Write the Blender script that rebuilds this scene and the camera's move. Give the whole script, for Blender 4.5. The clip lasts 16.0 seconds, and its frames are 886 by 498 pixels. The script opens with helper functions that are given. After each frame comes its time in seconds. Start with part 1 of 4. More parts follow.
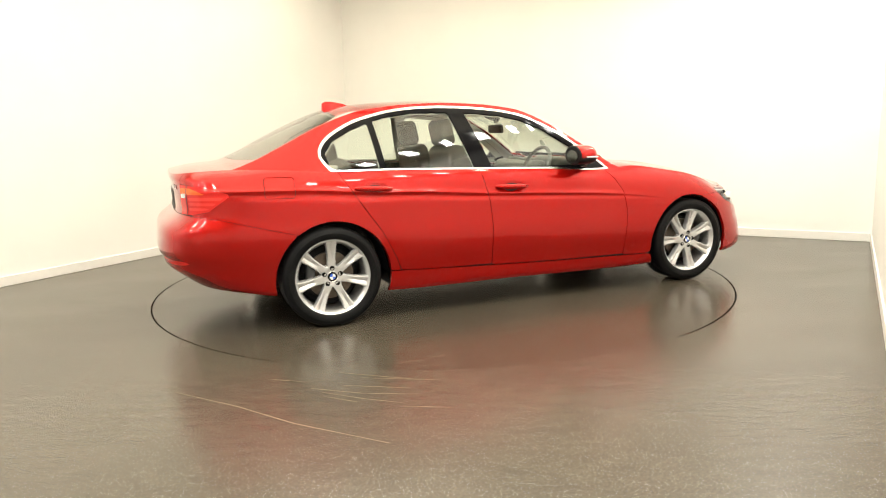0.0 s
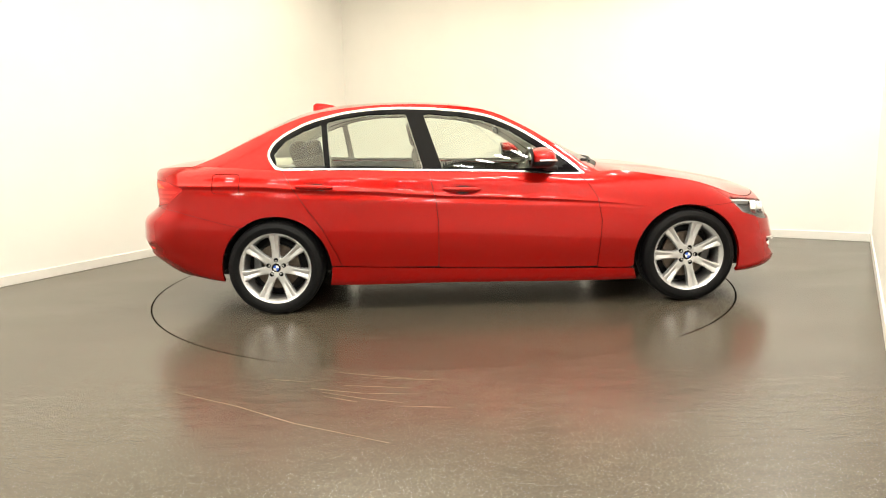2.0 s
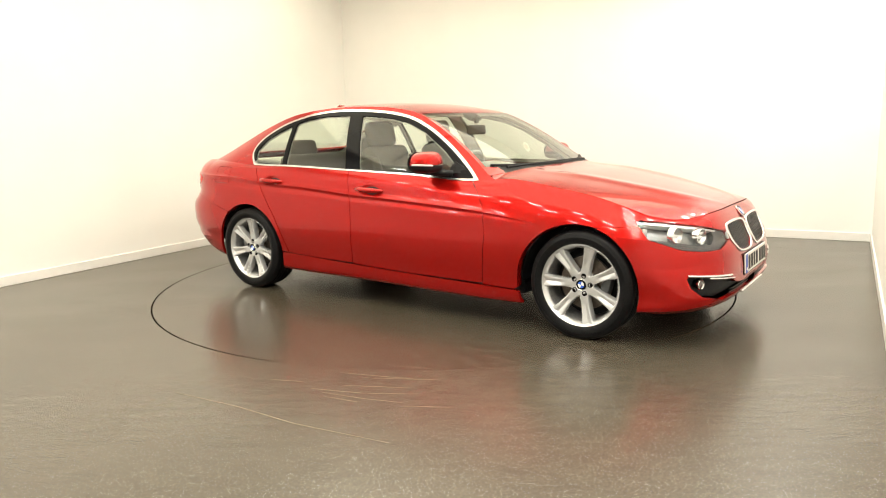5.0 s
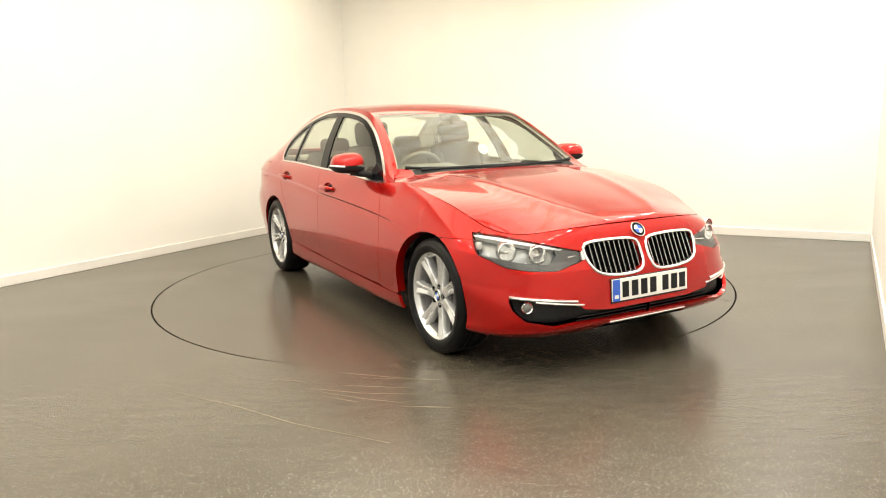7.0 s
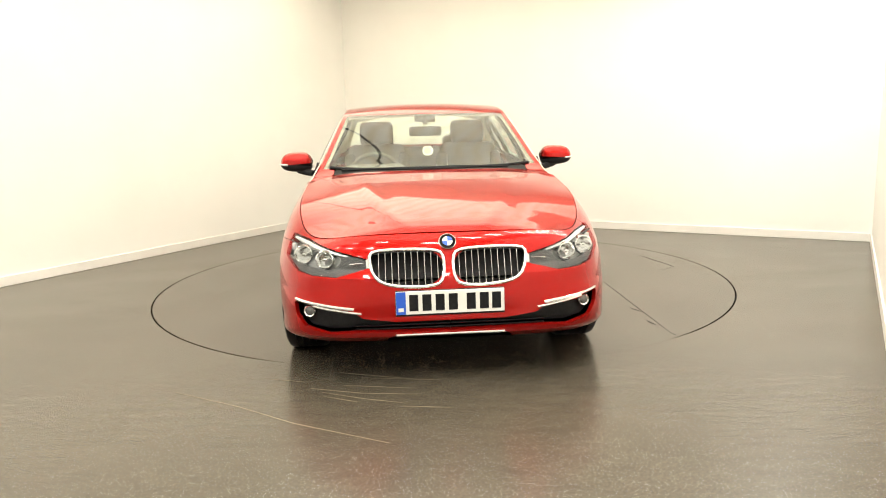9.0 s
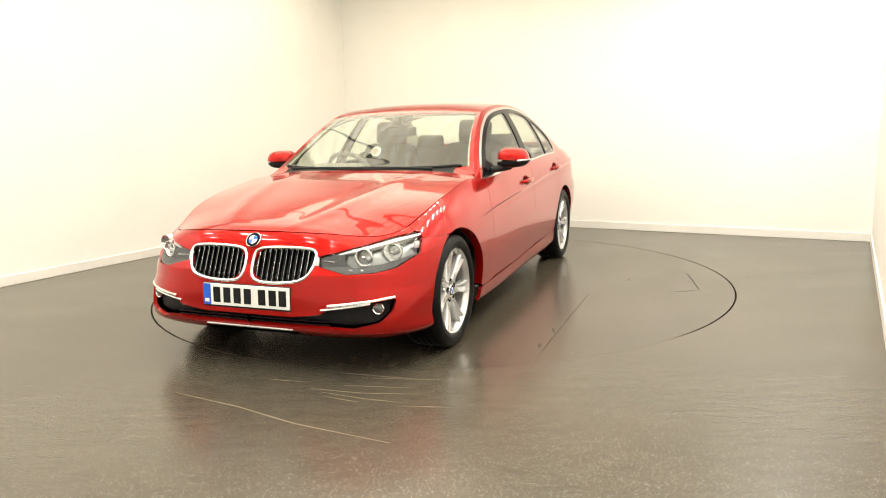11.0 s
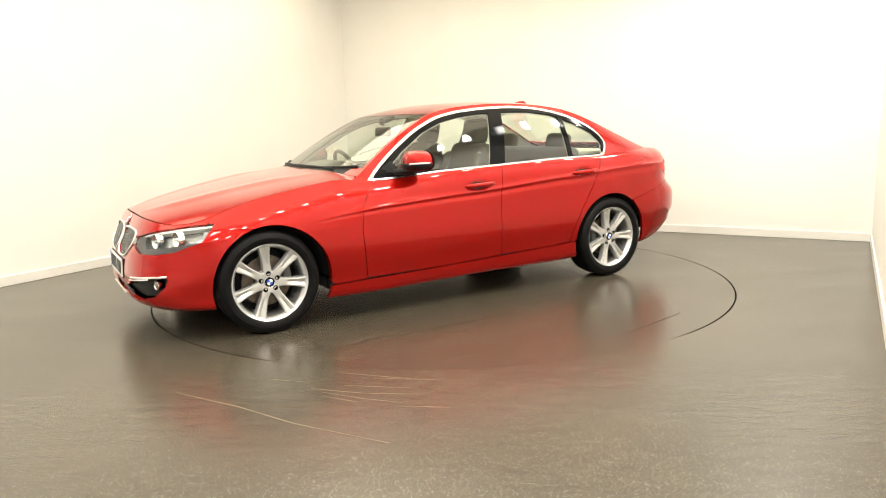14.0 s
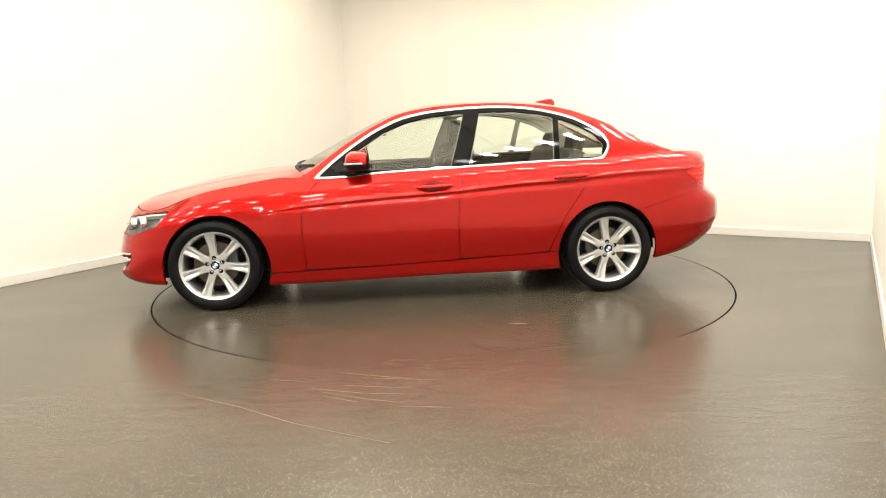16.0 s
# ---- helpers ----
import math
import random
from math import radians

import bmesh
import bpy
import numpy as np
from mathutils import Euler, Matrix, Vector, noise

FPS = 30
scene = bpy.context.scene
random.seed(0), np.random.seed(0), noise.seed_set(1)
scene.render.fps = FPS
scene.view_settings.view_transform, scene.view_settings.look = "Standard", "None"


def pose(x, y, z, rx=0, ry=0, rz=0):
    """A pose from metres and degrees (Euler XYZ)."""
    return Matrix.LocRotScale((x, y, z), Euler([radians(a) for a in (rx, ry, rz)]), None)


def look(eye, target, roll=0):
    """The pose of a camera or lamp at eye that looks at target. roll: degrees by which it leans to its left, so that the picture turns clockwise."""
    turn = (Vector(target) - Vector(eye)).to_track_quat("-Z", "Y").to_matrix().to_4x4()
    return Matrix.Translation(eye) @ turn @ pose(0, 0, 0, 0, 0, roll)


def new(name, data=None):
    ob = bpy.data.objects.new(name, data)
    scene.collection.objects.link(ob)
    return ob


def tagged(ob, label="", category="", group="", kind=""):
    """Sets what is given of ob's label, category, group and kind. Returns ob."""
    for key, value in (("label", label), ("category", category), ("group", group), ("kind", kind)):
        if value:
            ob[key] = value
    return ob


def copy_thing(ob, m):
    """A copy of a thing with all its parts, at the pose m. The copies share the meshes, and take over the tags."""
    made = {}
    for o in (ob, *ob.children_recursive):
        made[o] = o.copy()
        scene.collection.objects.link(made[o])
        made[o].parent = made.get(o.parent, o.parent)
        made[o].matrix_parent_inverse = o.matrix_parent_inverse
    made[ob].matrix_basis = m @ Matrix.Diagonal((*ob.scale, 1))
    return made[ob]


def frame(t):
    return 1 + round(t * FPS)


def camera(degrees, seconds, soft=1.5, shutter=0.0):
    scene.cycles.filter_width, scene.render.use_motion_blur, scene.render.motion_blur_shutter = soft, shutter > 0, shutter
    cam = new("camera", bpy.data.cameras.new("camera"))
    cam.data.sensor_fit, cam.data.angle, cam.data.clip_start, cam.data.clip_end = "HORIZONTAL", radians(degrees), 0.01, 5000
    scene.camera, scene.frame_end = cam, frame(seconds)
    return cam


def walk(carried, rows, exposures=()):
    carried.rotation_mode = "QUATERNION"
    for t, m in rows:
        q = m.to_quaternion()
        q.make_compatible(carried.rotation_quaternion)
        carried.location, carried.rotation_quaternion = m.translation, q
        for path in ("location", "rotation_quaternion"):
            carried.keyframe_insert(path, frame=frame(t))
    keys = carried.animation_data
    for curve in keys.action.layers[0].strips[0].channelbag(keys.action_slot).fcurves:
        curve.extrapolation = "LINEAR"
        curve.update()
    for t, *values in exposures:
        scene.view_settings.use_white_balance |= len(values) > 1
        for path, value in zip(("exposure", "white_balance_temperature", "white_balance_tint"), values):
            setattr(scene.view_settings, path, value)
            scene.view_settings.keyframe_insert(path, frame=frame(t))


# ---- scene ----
cam = camera(63.95, 16.0, soft=1.0)
EYE = Vector((0.0, -5.72, 1.237))
# carried level on a tripod: turned by pan, tilted down, with a slight lean
PAN, TILT, LEAN = 0.00093, -0.17218, -0.02599
fw = Vector((math.sin(PAN) * math.cos(TILT), math.cos(PAN) * math.cos(TILT), math.sin(TILT)))
CAM_POSE = look(EYE, EYE + fw, math.degrees(LEAN))
walk(cam, [(0.0, CAM_POSE), (16.0, CAM_POSE)], [(0.0, 0.42, 6500, 10), (16.0, 0.42, 6500, 10)])

# ---------------------------------------------------------------- world and light
world = bpy.data.worlds.new("world")
scene.world = world
world.use_nodes = True
world.node_tree.nodes["Background"].inputs[0].default_value = (0.9, 0.92, 1.0, 1)
world.node_tree.nodes["Background"].inputs[1].default_value = 0.3
LAMP_POWER, CANOPY_POWER = 70.0, 2.45


# ---------------------------------------------------------------- materials
def mat(name, color, rough=0.5, metal=0.0, **kw):
    m = bpy.data.materials.new(name)
    m.use_nodes = True
    b = m.node_tree.nodes["Principled BSDF"]
    b.inputs["Base Color"].default_value = (*color, 1)
    b.inputs["Roughness"].default_value = rough
    b.inputs["Metallic"].default_value = metal
    for k, v in kw.items():
        b.inputs[k.replace("_", " ")].default_value = v
    return m


def nodes(m):
    nt = m.node_tree
    return nt, nt.nodes["Principled BSDF"]


def noise_tex(nt, scale, detail=3.0, rough=0.55, stretch=(1, 1, 1)):
    tc = nt.nodes.new("ShaderNodeTexCoord")
    mp = nt.nodes.new("ShaderNodeMapping")
    mp.inputs["Scale"].default_value = stretch
    n = nt.nodes.new("ShaderNodeTexNoise")
    n.inputs["Scale"].default_value = scale
    n.inputs["Detail"].default_value = detail
    n.inputs["Roughness"].default_value = rough
    nt.links.new(tc.outputs["Object"], mp.inputs["Vector"])
    nt.links.new(mp.outputs["Vector"], n.inputs["Vector"])
    return n


def ramp(nt, src, stops):
    r = nt.nodes.new("ShaderNodeValToRGB")
    while len(r.color_ramp.elements) < len(stops):
        r.color_ramp.elements.new(0.5)
    for e, (p, c) in zip(r.color_ramp.elements, stops):
        e.position, e.color = p, (*c, 1) if len(c) == 3 else c
    nt.links.new(src, r.inputs["Fac"])
    return r


def bump(nt, b, src, strength, dist):
    n = nt.nodes.new("ShaderNodeBump")
    n.inputs["Strength"].default_value = strength
    n.inputs["Distance"].default_value = dist
    nt.links.new(src, n.inputs["Height"])
    nt.links.new(n.outputs["Normal"], b.inputs["Normal"])
    return n


def grainy(name, color, rough, scale, amount=0.12, relief=0.0, dist=0.001, metal=0.0, **kw):
    m = mat(name, color, rough, metal, **kw)
    nt, b = nodes(m)
    n = noise_tex(nt, scale)
    lo = tuple(c * (1 - amount) for c in color)
    hi = tuple(min(1, c * (1 + amount)) for c in color)
    r = ramp(nt, n.outputs["Fac"], [(0.3, lo), (0.7, hi)])
    nt.links.new(r.outputs["Color"], b.inputs["Base Color"])
    if relief:
        bump(nt, b, n.outputs["Fac"], relief, dist)
    return m


def floor_material(specks=True):
    m = mat("vinyl floor", (0.1, 0.085, 0.065), 0.35)
    nt, b = nodes(m)
    big = noise_tex(nt, 0.7, 4)
    base = ramp(nt, big.outputs["Fac"], [(0.3, (0.073, 0.064, 0.048)), (0.7, (0.092, 0.079, 0.058))])
    speck = nt.nodes.new("ShaderNodeTexVoronoi")
    speck.inputs["Scale"].default_value = 150
    tc = nt.nodes.new("ShaderNodeTexCoord")
    nt.links.new(tc.outputs["Object"], speck.inputs["Vector"])
    dots = ramp(nt, speck.outputs["Distance"], [(0.13, (1, 1, 1)), (0.24, (0, 0, 0))])
    pick = nt.nodes.new("ShaderNodeMath")
    pick.operation = "GREATER_THAN"
    pick.inputs[1].default_value = 0.5
    sep = nt.nodes.new("ShaderNodeSeparateColor")
    nt.links.new(speck.outputs["Color"], sep.inputs["Color"])
    nt.links.new(sep.outputs[0], pick.inputs[0])
    mul = nt.nodes.new("ShaderNodeMath")
    mul.operation = "MULTIPLY"
    nt.links.new(dots.outputs["Color"], mul.inputs[0])
    nt.links.new(pick.outputs[0], mul.inputs[1])
    tone = ramp(nt, sep.outputs[1], [(0.0, (0.66, 0.64, 0.86)), (0.6, (0.72, 0.68, 0.62)), (1.0, (0.02, 0.02, 0.02))])
    mix = nt.nodes.new("ShaderNodeMix")
    mix.data_type = "RGBA"
    # the specks paint the sparkle as pale colour; they fade out towards the turntable
    axes = nt.nodes.new("ShaderNodeSeparateXYZ")
    nt.links.new(tc.outputs["Object"], axes.inputs[0])
    speck_fade = nt.nodes.new("ShaderNodeMapRange")
    speck_fade.inputs["From Min"].default_value = -1.7
    speck_fade.inputs["From Max"].default_value = -3.0
    speck_fade.inputs["To Max"].default_value = 0.6 if specks else 0.0
    nt.links.new(axes.outputs[1], speck_fade.inputs["Value"])
    amount = nt.nodes.new("ShaderNodeMath")
    amount.operation = "MULTIPLY"
    nt.links.new(mul.outputs[0], amount.inputs[0])
    nt.links.new(speck_fade.outputs[0], amount.inputs[1])
    nt.links.new(amount.outputs[0], mix.inputs[0])
    mottle = noise_tex(nt, 7, 3, 0.6, (1, 2.5, 1))
    shade = ramp(nt, mottle.outputs["Fac"], [(0.25, (0.80, 0.79, 0.79) if specks else (0.58, 0.54, 0.54)), (0.72, (1.0, 1.0, 1.0))])
    tint = nt.nodes.new("ShaderNodeMix")
    tint.data_type, tint.blend_type = "RGBA", "MULTIPLY"
    tint.inputs[0].default_value = 1.0
    nt.links.new(base.outputs["Color"], tint.inputs[6])
    nt.links.new(shade.outputs["Color"], tint.inputs[7])
    # fine chips of darker and warmer vinyl pressed into the sheet
    chips = noise_tex(nt, 110 if specks else 48, 4, 0.8, (1, 1, 1) if specks else (1, 1.8, 1))
    chip_tone = ramp(nt, chips.outputs["Fac"], [(0.34, (0.40, 0.38, 0.42)), (0.50, (1.0, 1.0, 1.0)), (0.66, (1.75, 1.55, 1.35))])
    flecked = nt.nodes.new("ShaderNodeMix")
    flecked.data_type, flecked.blend_type = "RGBA", "MULTIPLY"
    flecked.inputs[0].default_value = 0.6
    nt.links.new(tint.outputs[2], flecked.inputs[6])
    nt.links.new(chip_tone.outputs["Color"], flecked.inputs[7])
    nt.links.new(flecked.outputs[2], mix.inputs[6])
    nt.links.new(tone.outputs["Color"], mix.inputs[7])
    nt.links.new(mix.outputs[2], b.inputs["Base Color"])
    smear = noise_tex(nt, 1.1, 3, 0.5, (1, 2.0, 1))
    rr = ramp(nt, smear.outputs["Fac"], [(0.2, (0.20, 0.20, 0.20)), (0.8, (0.28, 0.28, 0.28))])
    nt.links.new(rr.outputs["Color"], b.inputs["Roughness"])
    return m


def paint_material():
    m = mat("red paint", (0.5, 0.006, 0.006), 0.24, 0.6, Coat_Weight=0.9, Coat_Roughness=0.012, Coat_IOR=1.38, Specular_IOR_Level=0.06)
    nt, b = nodes(m)
    n = noise_tex(nt, 900, 1)
    r = ramp(nt, n.outputs["Fac"], [(0.35, (0.385, 0.005, 0.003)), (0.65, (0.43, 0.0065, 0.004))])
    nt.links.new(r.outputs["Color"], b.inputs["Base Color"])
    return m


def glass_material(name, color, weight=1.0):
    """Tinted pane: clear pass-through with a mirror-like surface."""
    m = bpy.data.materials.new(name)
    m.use_nodes = True
    nt = m.node_tree
    nt.nodes.clear()
    out = nt.nodes.new("ShaderNodeOutputMaterial")
    tr = nt.nodes.new("ShaderNodeBsdfTransparent")
    tr.inputs[0].default_value = (*color, 1)
    gl = nt.nodes.new("ShaderNodeBsdfGlossy")
    gl.inputs["Roughness"].default_value = 0.01
    lw = nt.nodes.new("ShaderNodeLayerWeight")
    lw.inputs["Blend"].default_value = 0.5
    steep = nt.nodes.new("ShaderNodeMath")
    steep.operation = "POWER"
    steep.inputs[1].default_value = 4.6
    nt.links.new(lw.outputs["Facing"], steep.inputs[0])
    fr = nt.nodes.new("ShaderNodeMath")
    fr.operation = "MULTIPLY_ADD"
    fr.inputs[1].default_value, fr.inputs[2].default_value = 0.93, 0.07
    nt.links.new(steep.outputs[0], fr.inputs[0])
    mx = nt.nodes.new("ShaderNodeMixShader")
    mm = nt.nodes.new("ShaderNodeMath")
    mm.operation = "MULTIPLY"
    mm.inputs[1].default_value = weight
    nt.links.new(fr.outputs[0], mm.inputs[0])
    nt.links.new(mm.outputs[0], mx.inputs[0])
    nt.links.new(tr.outputs[0], mx.inputs[1])
    nt.links.new(gl.outputs[0], mx.inputs[2])
    nt.links.new(mx.outputs[0], out.inputs[0])
    return m


def glow(name, color, strength):
    m = mat(name, (0.9, 0.9, 0.88), 0.5)
    b = m.node_tree.nodes["Principled BSDF"]
    b.inputs["Emission Color"].default_value = (*color, 1)
    b.inputs["Emission Strength"].default_value = strength
    return m


def canopy_material():
    """Stretched fabric with soft creases; its glow is added to fill the room with light."""
    m = mat("glowing canopy fabric", (0.7, 0.66, 0.52), 0.9)
    nt, b = nodes(m)
    warp = noise_tex(nt, 0.9, 3)
    wave = nt.nodes.new("ShaderNodeTexWave")
    wave.inputs["Scale"].default_value = 1.4
    wave.inputs["Distortion"].default_value = 7.0
    wave.inputs["Detail"].default_value = 2.0
    wave.inputs["Detail Scale"].default_value = 0.7
    tc = nt.nodes.new("ShaderNodeTexCoord")
    nt.links.new(tc.outputs["Object"], wave.inputs["Vector"])
    mul = nt.nodes.new("ShaderNodeMath")
    mul.operation = "MULTIPLY"
    nt.links.new(warp.outputs["Fac"], mul.inputs[0])
    nt.links.new(wave.outputs["Fac"], mul.inputs[1])
    r = ramp(nt, mul.outputs[0], [(0.0, (0.70, 0.61, 0.42)), (0.18, (0.92, 0.85, 0.65)), (0.5, (1.0, 0.95, 0.77))])
    nt.links.new(r.outputs["Color"], b.inputs["Emission Color"])
    # added fill light: the cloth itself is no lamp
    b.inputs["Emission Strength"].default_value = CANOPY_POWER
    return m


M_FLOOR = floor_material()
M_TABLE = floor_material(False)
M_WALL = grainy("cream wall paint", (0.89, 0.885, 0.855), 0.6, 1.2, 0.02)
M_SKIRT = grainy("white skirting paint", (0.82, 0.81, 0.78), 0.45, 3.0, 0.03)
M_CEIL = grainy("cream ceiling fabric", (0.70, 0.66, 0.54), 0.8, 1.5, 0.06)
M_LAMP = glow("lamp diffuser", (1.0, 0.975, 0.89), LAMP_POWER * 1.03)
M_CANOPY = canopy_material()
M_LAMPFRAME = mat("white lamp housing", (0.75, 0.75, 0.73), 0.4)
M_PAINT = paint_material()
M_DARK = grainy("black plastic", (0.010, 0.010, 0.011), 0.5, 60, 0.3, Specular_IOR_Level=0.2)
M_GROOVE = mat("dark joint", (0.008, 0.007, 0.006), 0.9)
M_BLACK = mat("gloss black trim", (0.005, 0.005, 0.006), 0.08, 0.0, Specular_IOR_Level=0.10)
M_CHROME = mat("satin chrome trim", (0.86, 0.86, 0.86), 0.14, 1.0)
M_GLASS = glass_material("green tinted glass", (0.88, 0.93, 0.88), 1.05)
M_SCREEN = glass_material("windscreen glass", (0.86, 0.92, 0.85), 1.1)
M_CLEAR = glass_material("clear lens", (0.93, 0.95, 0.95), 0.5)
M_RUBBER = grainy("tyre rubber", (0.006, 0.006, 0.0065), 0.42, 120, 0.3, 0.15, 0.001, Specular_IOR_Level=0.14)
M_RIM = grainy("silver alloy", (0.68, 0.685, 0.69), 0.27, 300, 0.04, metal=0.7)
# disc and barrel colours are darkened for the shade behind the spokes
M_STEEL = grainy("brake disc steel", (0.13, 0.105, 0.085), 0.45, 40, 0.25, metal=0.9)
M_BARREL = grainy("shaded alloy barrel", (0.20, 0.195, 0.19), 0.5, 60, 0.2, metal=0.5)
M_CLOTH = grainy("dark seat cloth", (0.085, 0.072, 0.060), 0.85, 200, 0.35, 0.3, 0.002)
M_DASH = grainy("dark dashboard", (0.12, 0.115, 0.105), 0.6, 250, 0.2, 0.2, 0.001)
M_BEIGE = grainy("grey headliner", (0.62, 0.60, 0.53), 0.9, 120, 0.1)
M_TAIL = mat("red lamp lens", (0.60, 0.018, 0.014), 0.08, 0.0, Specular_IOR_Level=0.3)
M_TAILBAR = mat("bright red lamp element", (0.70, 0.04, 0.028), 0.15, 0.0, Specular_IOR_Level=0.3)
M_ORANGE = mat("amber lamp lens", (0.80, 0.13, 0.025), 0.12, 0.0, Specular_IOR_Level=0.3)
M_LAMPGREY = mat("grey lamp bezel", (0.055, 0.055, 0.056), 0.4)
M_WHITE = mat("white plate", (0.80, 0.80, 0.76), 0.45)
M_BLUE = mat("blue enamel", (0.02, 0.10, 0.55), 0.3)
M_BROW = mat("pale silver lamp trim", (0.62, 0.63, 0.63), 0.3, 0.3)
M_TRIM = mat("satin window trim", (0.66, 0.66, 0.65), 0.22, 1.0)
M_EDGE = mat("bright grille edge", (0.50, 0.50, 0.50), 0.25, 1.0)
M_SILVER = mat("silver lamp lining", (0.24, 0.24, 0.238), 0.28, 0.6)
M_LENS = mat("pale lamp glass", (0.16, 0.16, 0.16), 0.06, 0.5, Coat_Weight=1.0)
M_LINING = grainy("grey cabin lining", (0.55, 0.53, 0.47), 0.8, 150, 0.15)
M_PALE = mat("pale printed paper", (0.70, 0.52, 0.45), 0.7)
M_SCRATCH_DARK = grainy("dark scratch", (0.02, 0.017, 0.014), 0.6, 90, 0.4)
M_PALE_LINE = grainy("pale line", (0.19, 0.15, 0.09), 0.5, 90, 0.4)
M_MIRROR = mat("mirror glass", (0.55, 0.57, 0.58), 0.02, 1.0)


# ---------------------------------------------------------------- mesh helpers
def link(name, verts, faces, material, parent=None, label="", smooth=False, normals=None):
    me = bpy.data.meshes.new(name)
    me.from_pydata([tuple(map(float, v)) for v in verts], [], faces)
    me.materials.append(material)
    if smooth:
        me.polygons.foreach_set("use_smooth", [True] * len(me.polygons))
    me.update()
    if normals is not None:
        me.normals_split_custom_set_from_vertices([tuple(map(float, n)) for n in normals])
    ob = new(name, me)
    if parent is not None:
        ob.parent = parent
    if label:
        ob["label"] = label
    return ob


def part(name, bm, material, parent, label="", smooth=False):
    me = bpy.data.meshes.new(name)
    bm.normal_update()
    bm.to_mesh(me)
    bm.free()
    me.materials.append(material)
    if smooth:
        me.polygons.foreach_set("use_smooth", [True] * len(me.polygons))
        me.set_sharp_from_angle(angle=radians(38))
    ob = new(name, me)
    if parent is not None:
        ob.parent = parent
    if label:
        ob["label"] = label
    return ob


def box_bm(sx, sy, sz, m=None, bev=0.0, seg=2, bm=None):
    bm2 = bmesh.new()
    bmesh.ops.create_cube(bm2, size=1.0, matrix=Matrix.Diagonal((sx, sy, sz, 1)))
    if bev:
        bmesh.ops.bevel(bm2, geom=list(bm2.edges), offset=bev, segments=seg, profile=0.5, affect="EDGES")
    if m is not None:
        bmesh.ops.transform(bm2, matrix=m, verts=list(bm2.verts))
    return join_bm(bm, bm2)


def join_bm(bm, add):
    if bm is None:
        return add
    me = bpy.data.meshes.new("tmp")
    add.to_mesh(me)
    add.free()
    bm.from_mesh(me)
    bpy.data.meshes.remove(me)
    return bm


def lathe_bm(profile, n=48, m=None, bm=None):
    """profile: (radius, axial) pairs, turned about local z."""
    b = bmesh.new()
    rings = []
    for r, a in profile:
        rings.append([b.verts.new((r * math.cos(2 * math.pi * i / n), r * math.sin(2 * math.pi * i / n), a)) for i in range(n)])
    for r0, r1 in zip(rings, rings[1:]):
        for i in range(n):
            b.faces.new((r0[i], r0[(i + 1) % n], r1[(i + 1) % n], r1[i]))
    if m is not None:
        bmesh.ops.transform(b, matrix=m, verts=list(b.verts))
    return join_bm(bm, b)


def tube_bm(pts, r, n=8, closed=False, bm=None):
    """A round bar along 3D points."""
    b = bmesh.new()
    pts = [Vector(p) for p in pts]
    rings = []
    for i, p in enumerate(pts):
        a = pts[i - 1] if (i > 0 or closed) else p
        c = pts[(i + 1) % len(pts)] if (i < len(pts) - 1 or closed) else p
        t = (c - a).normalized()
        u = t.cross(Vector((0.13, 0.21, 1))).normalized()
        w = t.cross(u).normalized()
        rr = r(i / max(1, len(pts) - 1)) if callable(r) else r
        rings.append([b.verts.new(p + rr * (math.cos(2 * math.pi * k / n) * u + math.sin(2 * math.pi * k / n) * w)) for k in range(n)])
    m = len(rings)
    for i in range(m if closed else m - 1):
        for k in range(n):
            b.faces.new((rings[i][k], rings[i][(k + 1) % n], rings[(i + 1) % m][(k + 1) % n], rings[(i + 1) % m][k]))
    if not closed:
        b.faces.new(rings[0][::-1])
        b.faces.new(rings[-1])
    bmesh.ops.recalc_face_normals(b, faces=list(b.faces))
    return join_bm(bm, b)


def spline(pts, x):
    """Smooth monotone-ish curve through (x, value) knots (cubic Hermite)."""
    px = np.array([p[0] for p in pts], float)
    py = np.array([p[1] for p in pts], float)
    h = np.diff(px)
    s = np.diff(py) / h
    m = np.empty(len(px))
    m[0], m[-1] = s[0], s[-1]
    m[1:-1] = (s[:-1] * h[1:] + s[1:] * h[:-1]) / (h[:-1] + h[1:])
    x = np.clip(np.asarray(x, float), px[0], px[-1])
    i = np.clip(np.searchsorted(px, x) - 1, 0, len(h) - 1)
    t = (x - px[i]) / h[i]
    return ((1 + 2 * t) * (1 - t) ** 2 * py[i] + t * (1 - t) ** 2 * h[i] * m[i]
            + t * t * (3 - 2 * t) * py[i + 1] + t * t * (t - 1) * h[i] * m[i + 1])


def poly_sdf(P, a, b):
    """Signed distance to a closed polygon, negative inside; a, b are arrays."""
    P = np.array(P, float)
    d = np.full(np.shape(a), 1e9)
    inside = np.zeros(np.shape(a), bool)
    for (x0, y0), (x1, y1) in zip(P, np.roll(P, -1, 0)):
        ex, ey = x1 - x0, y1 - y0
        t = np.clip(((a - x0) * ex + (b - y0) * ey) / (ex * ex + ey * ey + 1e-12), 0, 1)
        d = np.minimum(d, np.hypot(a - x0 - t * ex, b - y0 - t * ey))
        c = (y0 > b) != (y1 > b)
        with np.errstate(divide="ignore", invalid="ignore"):
            xi = x0 + (b - y0) * ex / (ey if ey else 1e-12)
        inside ^= c & (a < xi)
    return np.where(inside, -d, d)


def grid_normals(P):
    du = np.gradient(P, axis=0)
    dv = np.gradient(P, axis=1)
    n = np.cross(du, dv)
    l = np.linalg.norm(n, axis=2, keepdims=True)
    return n / np.maximum(l, 1e-9)


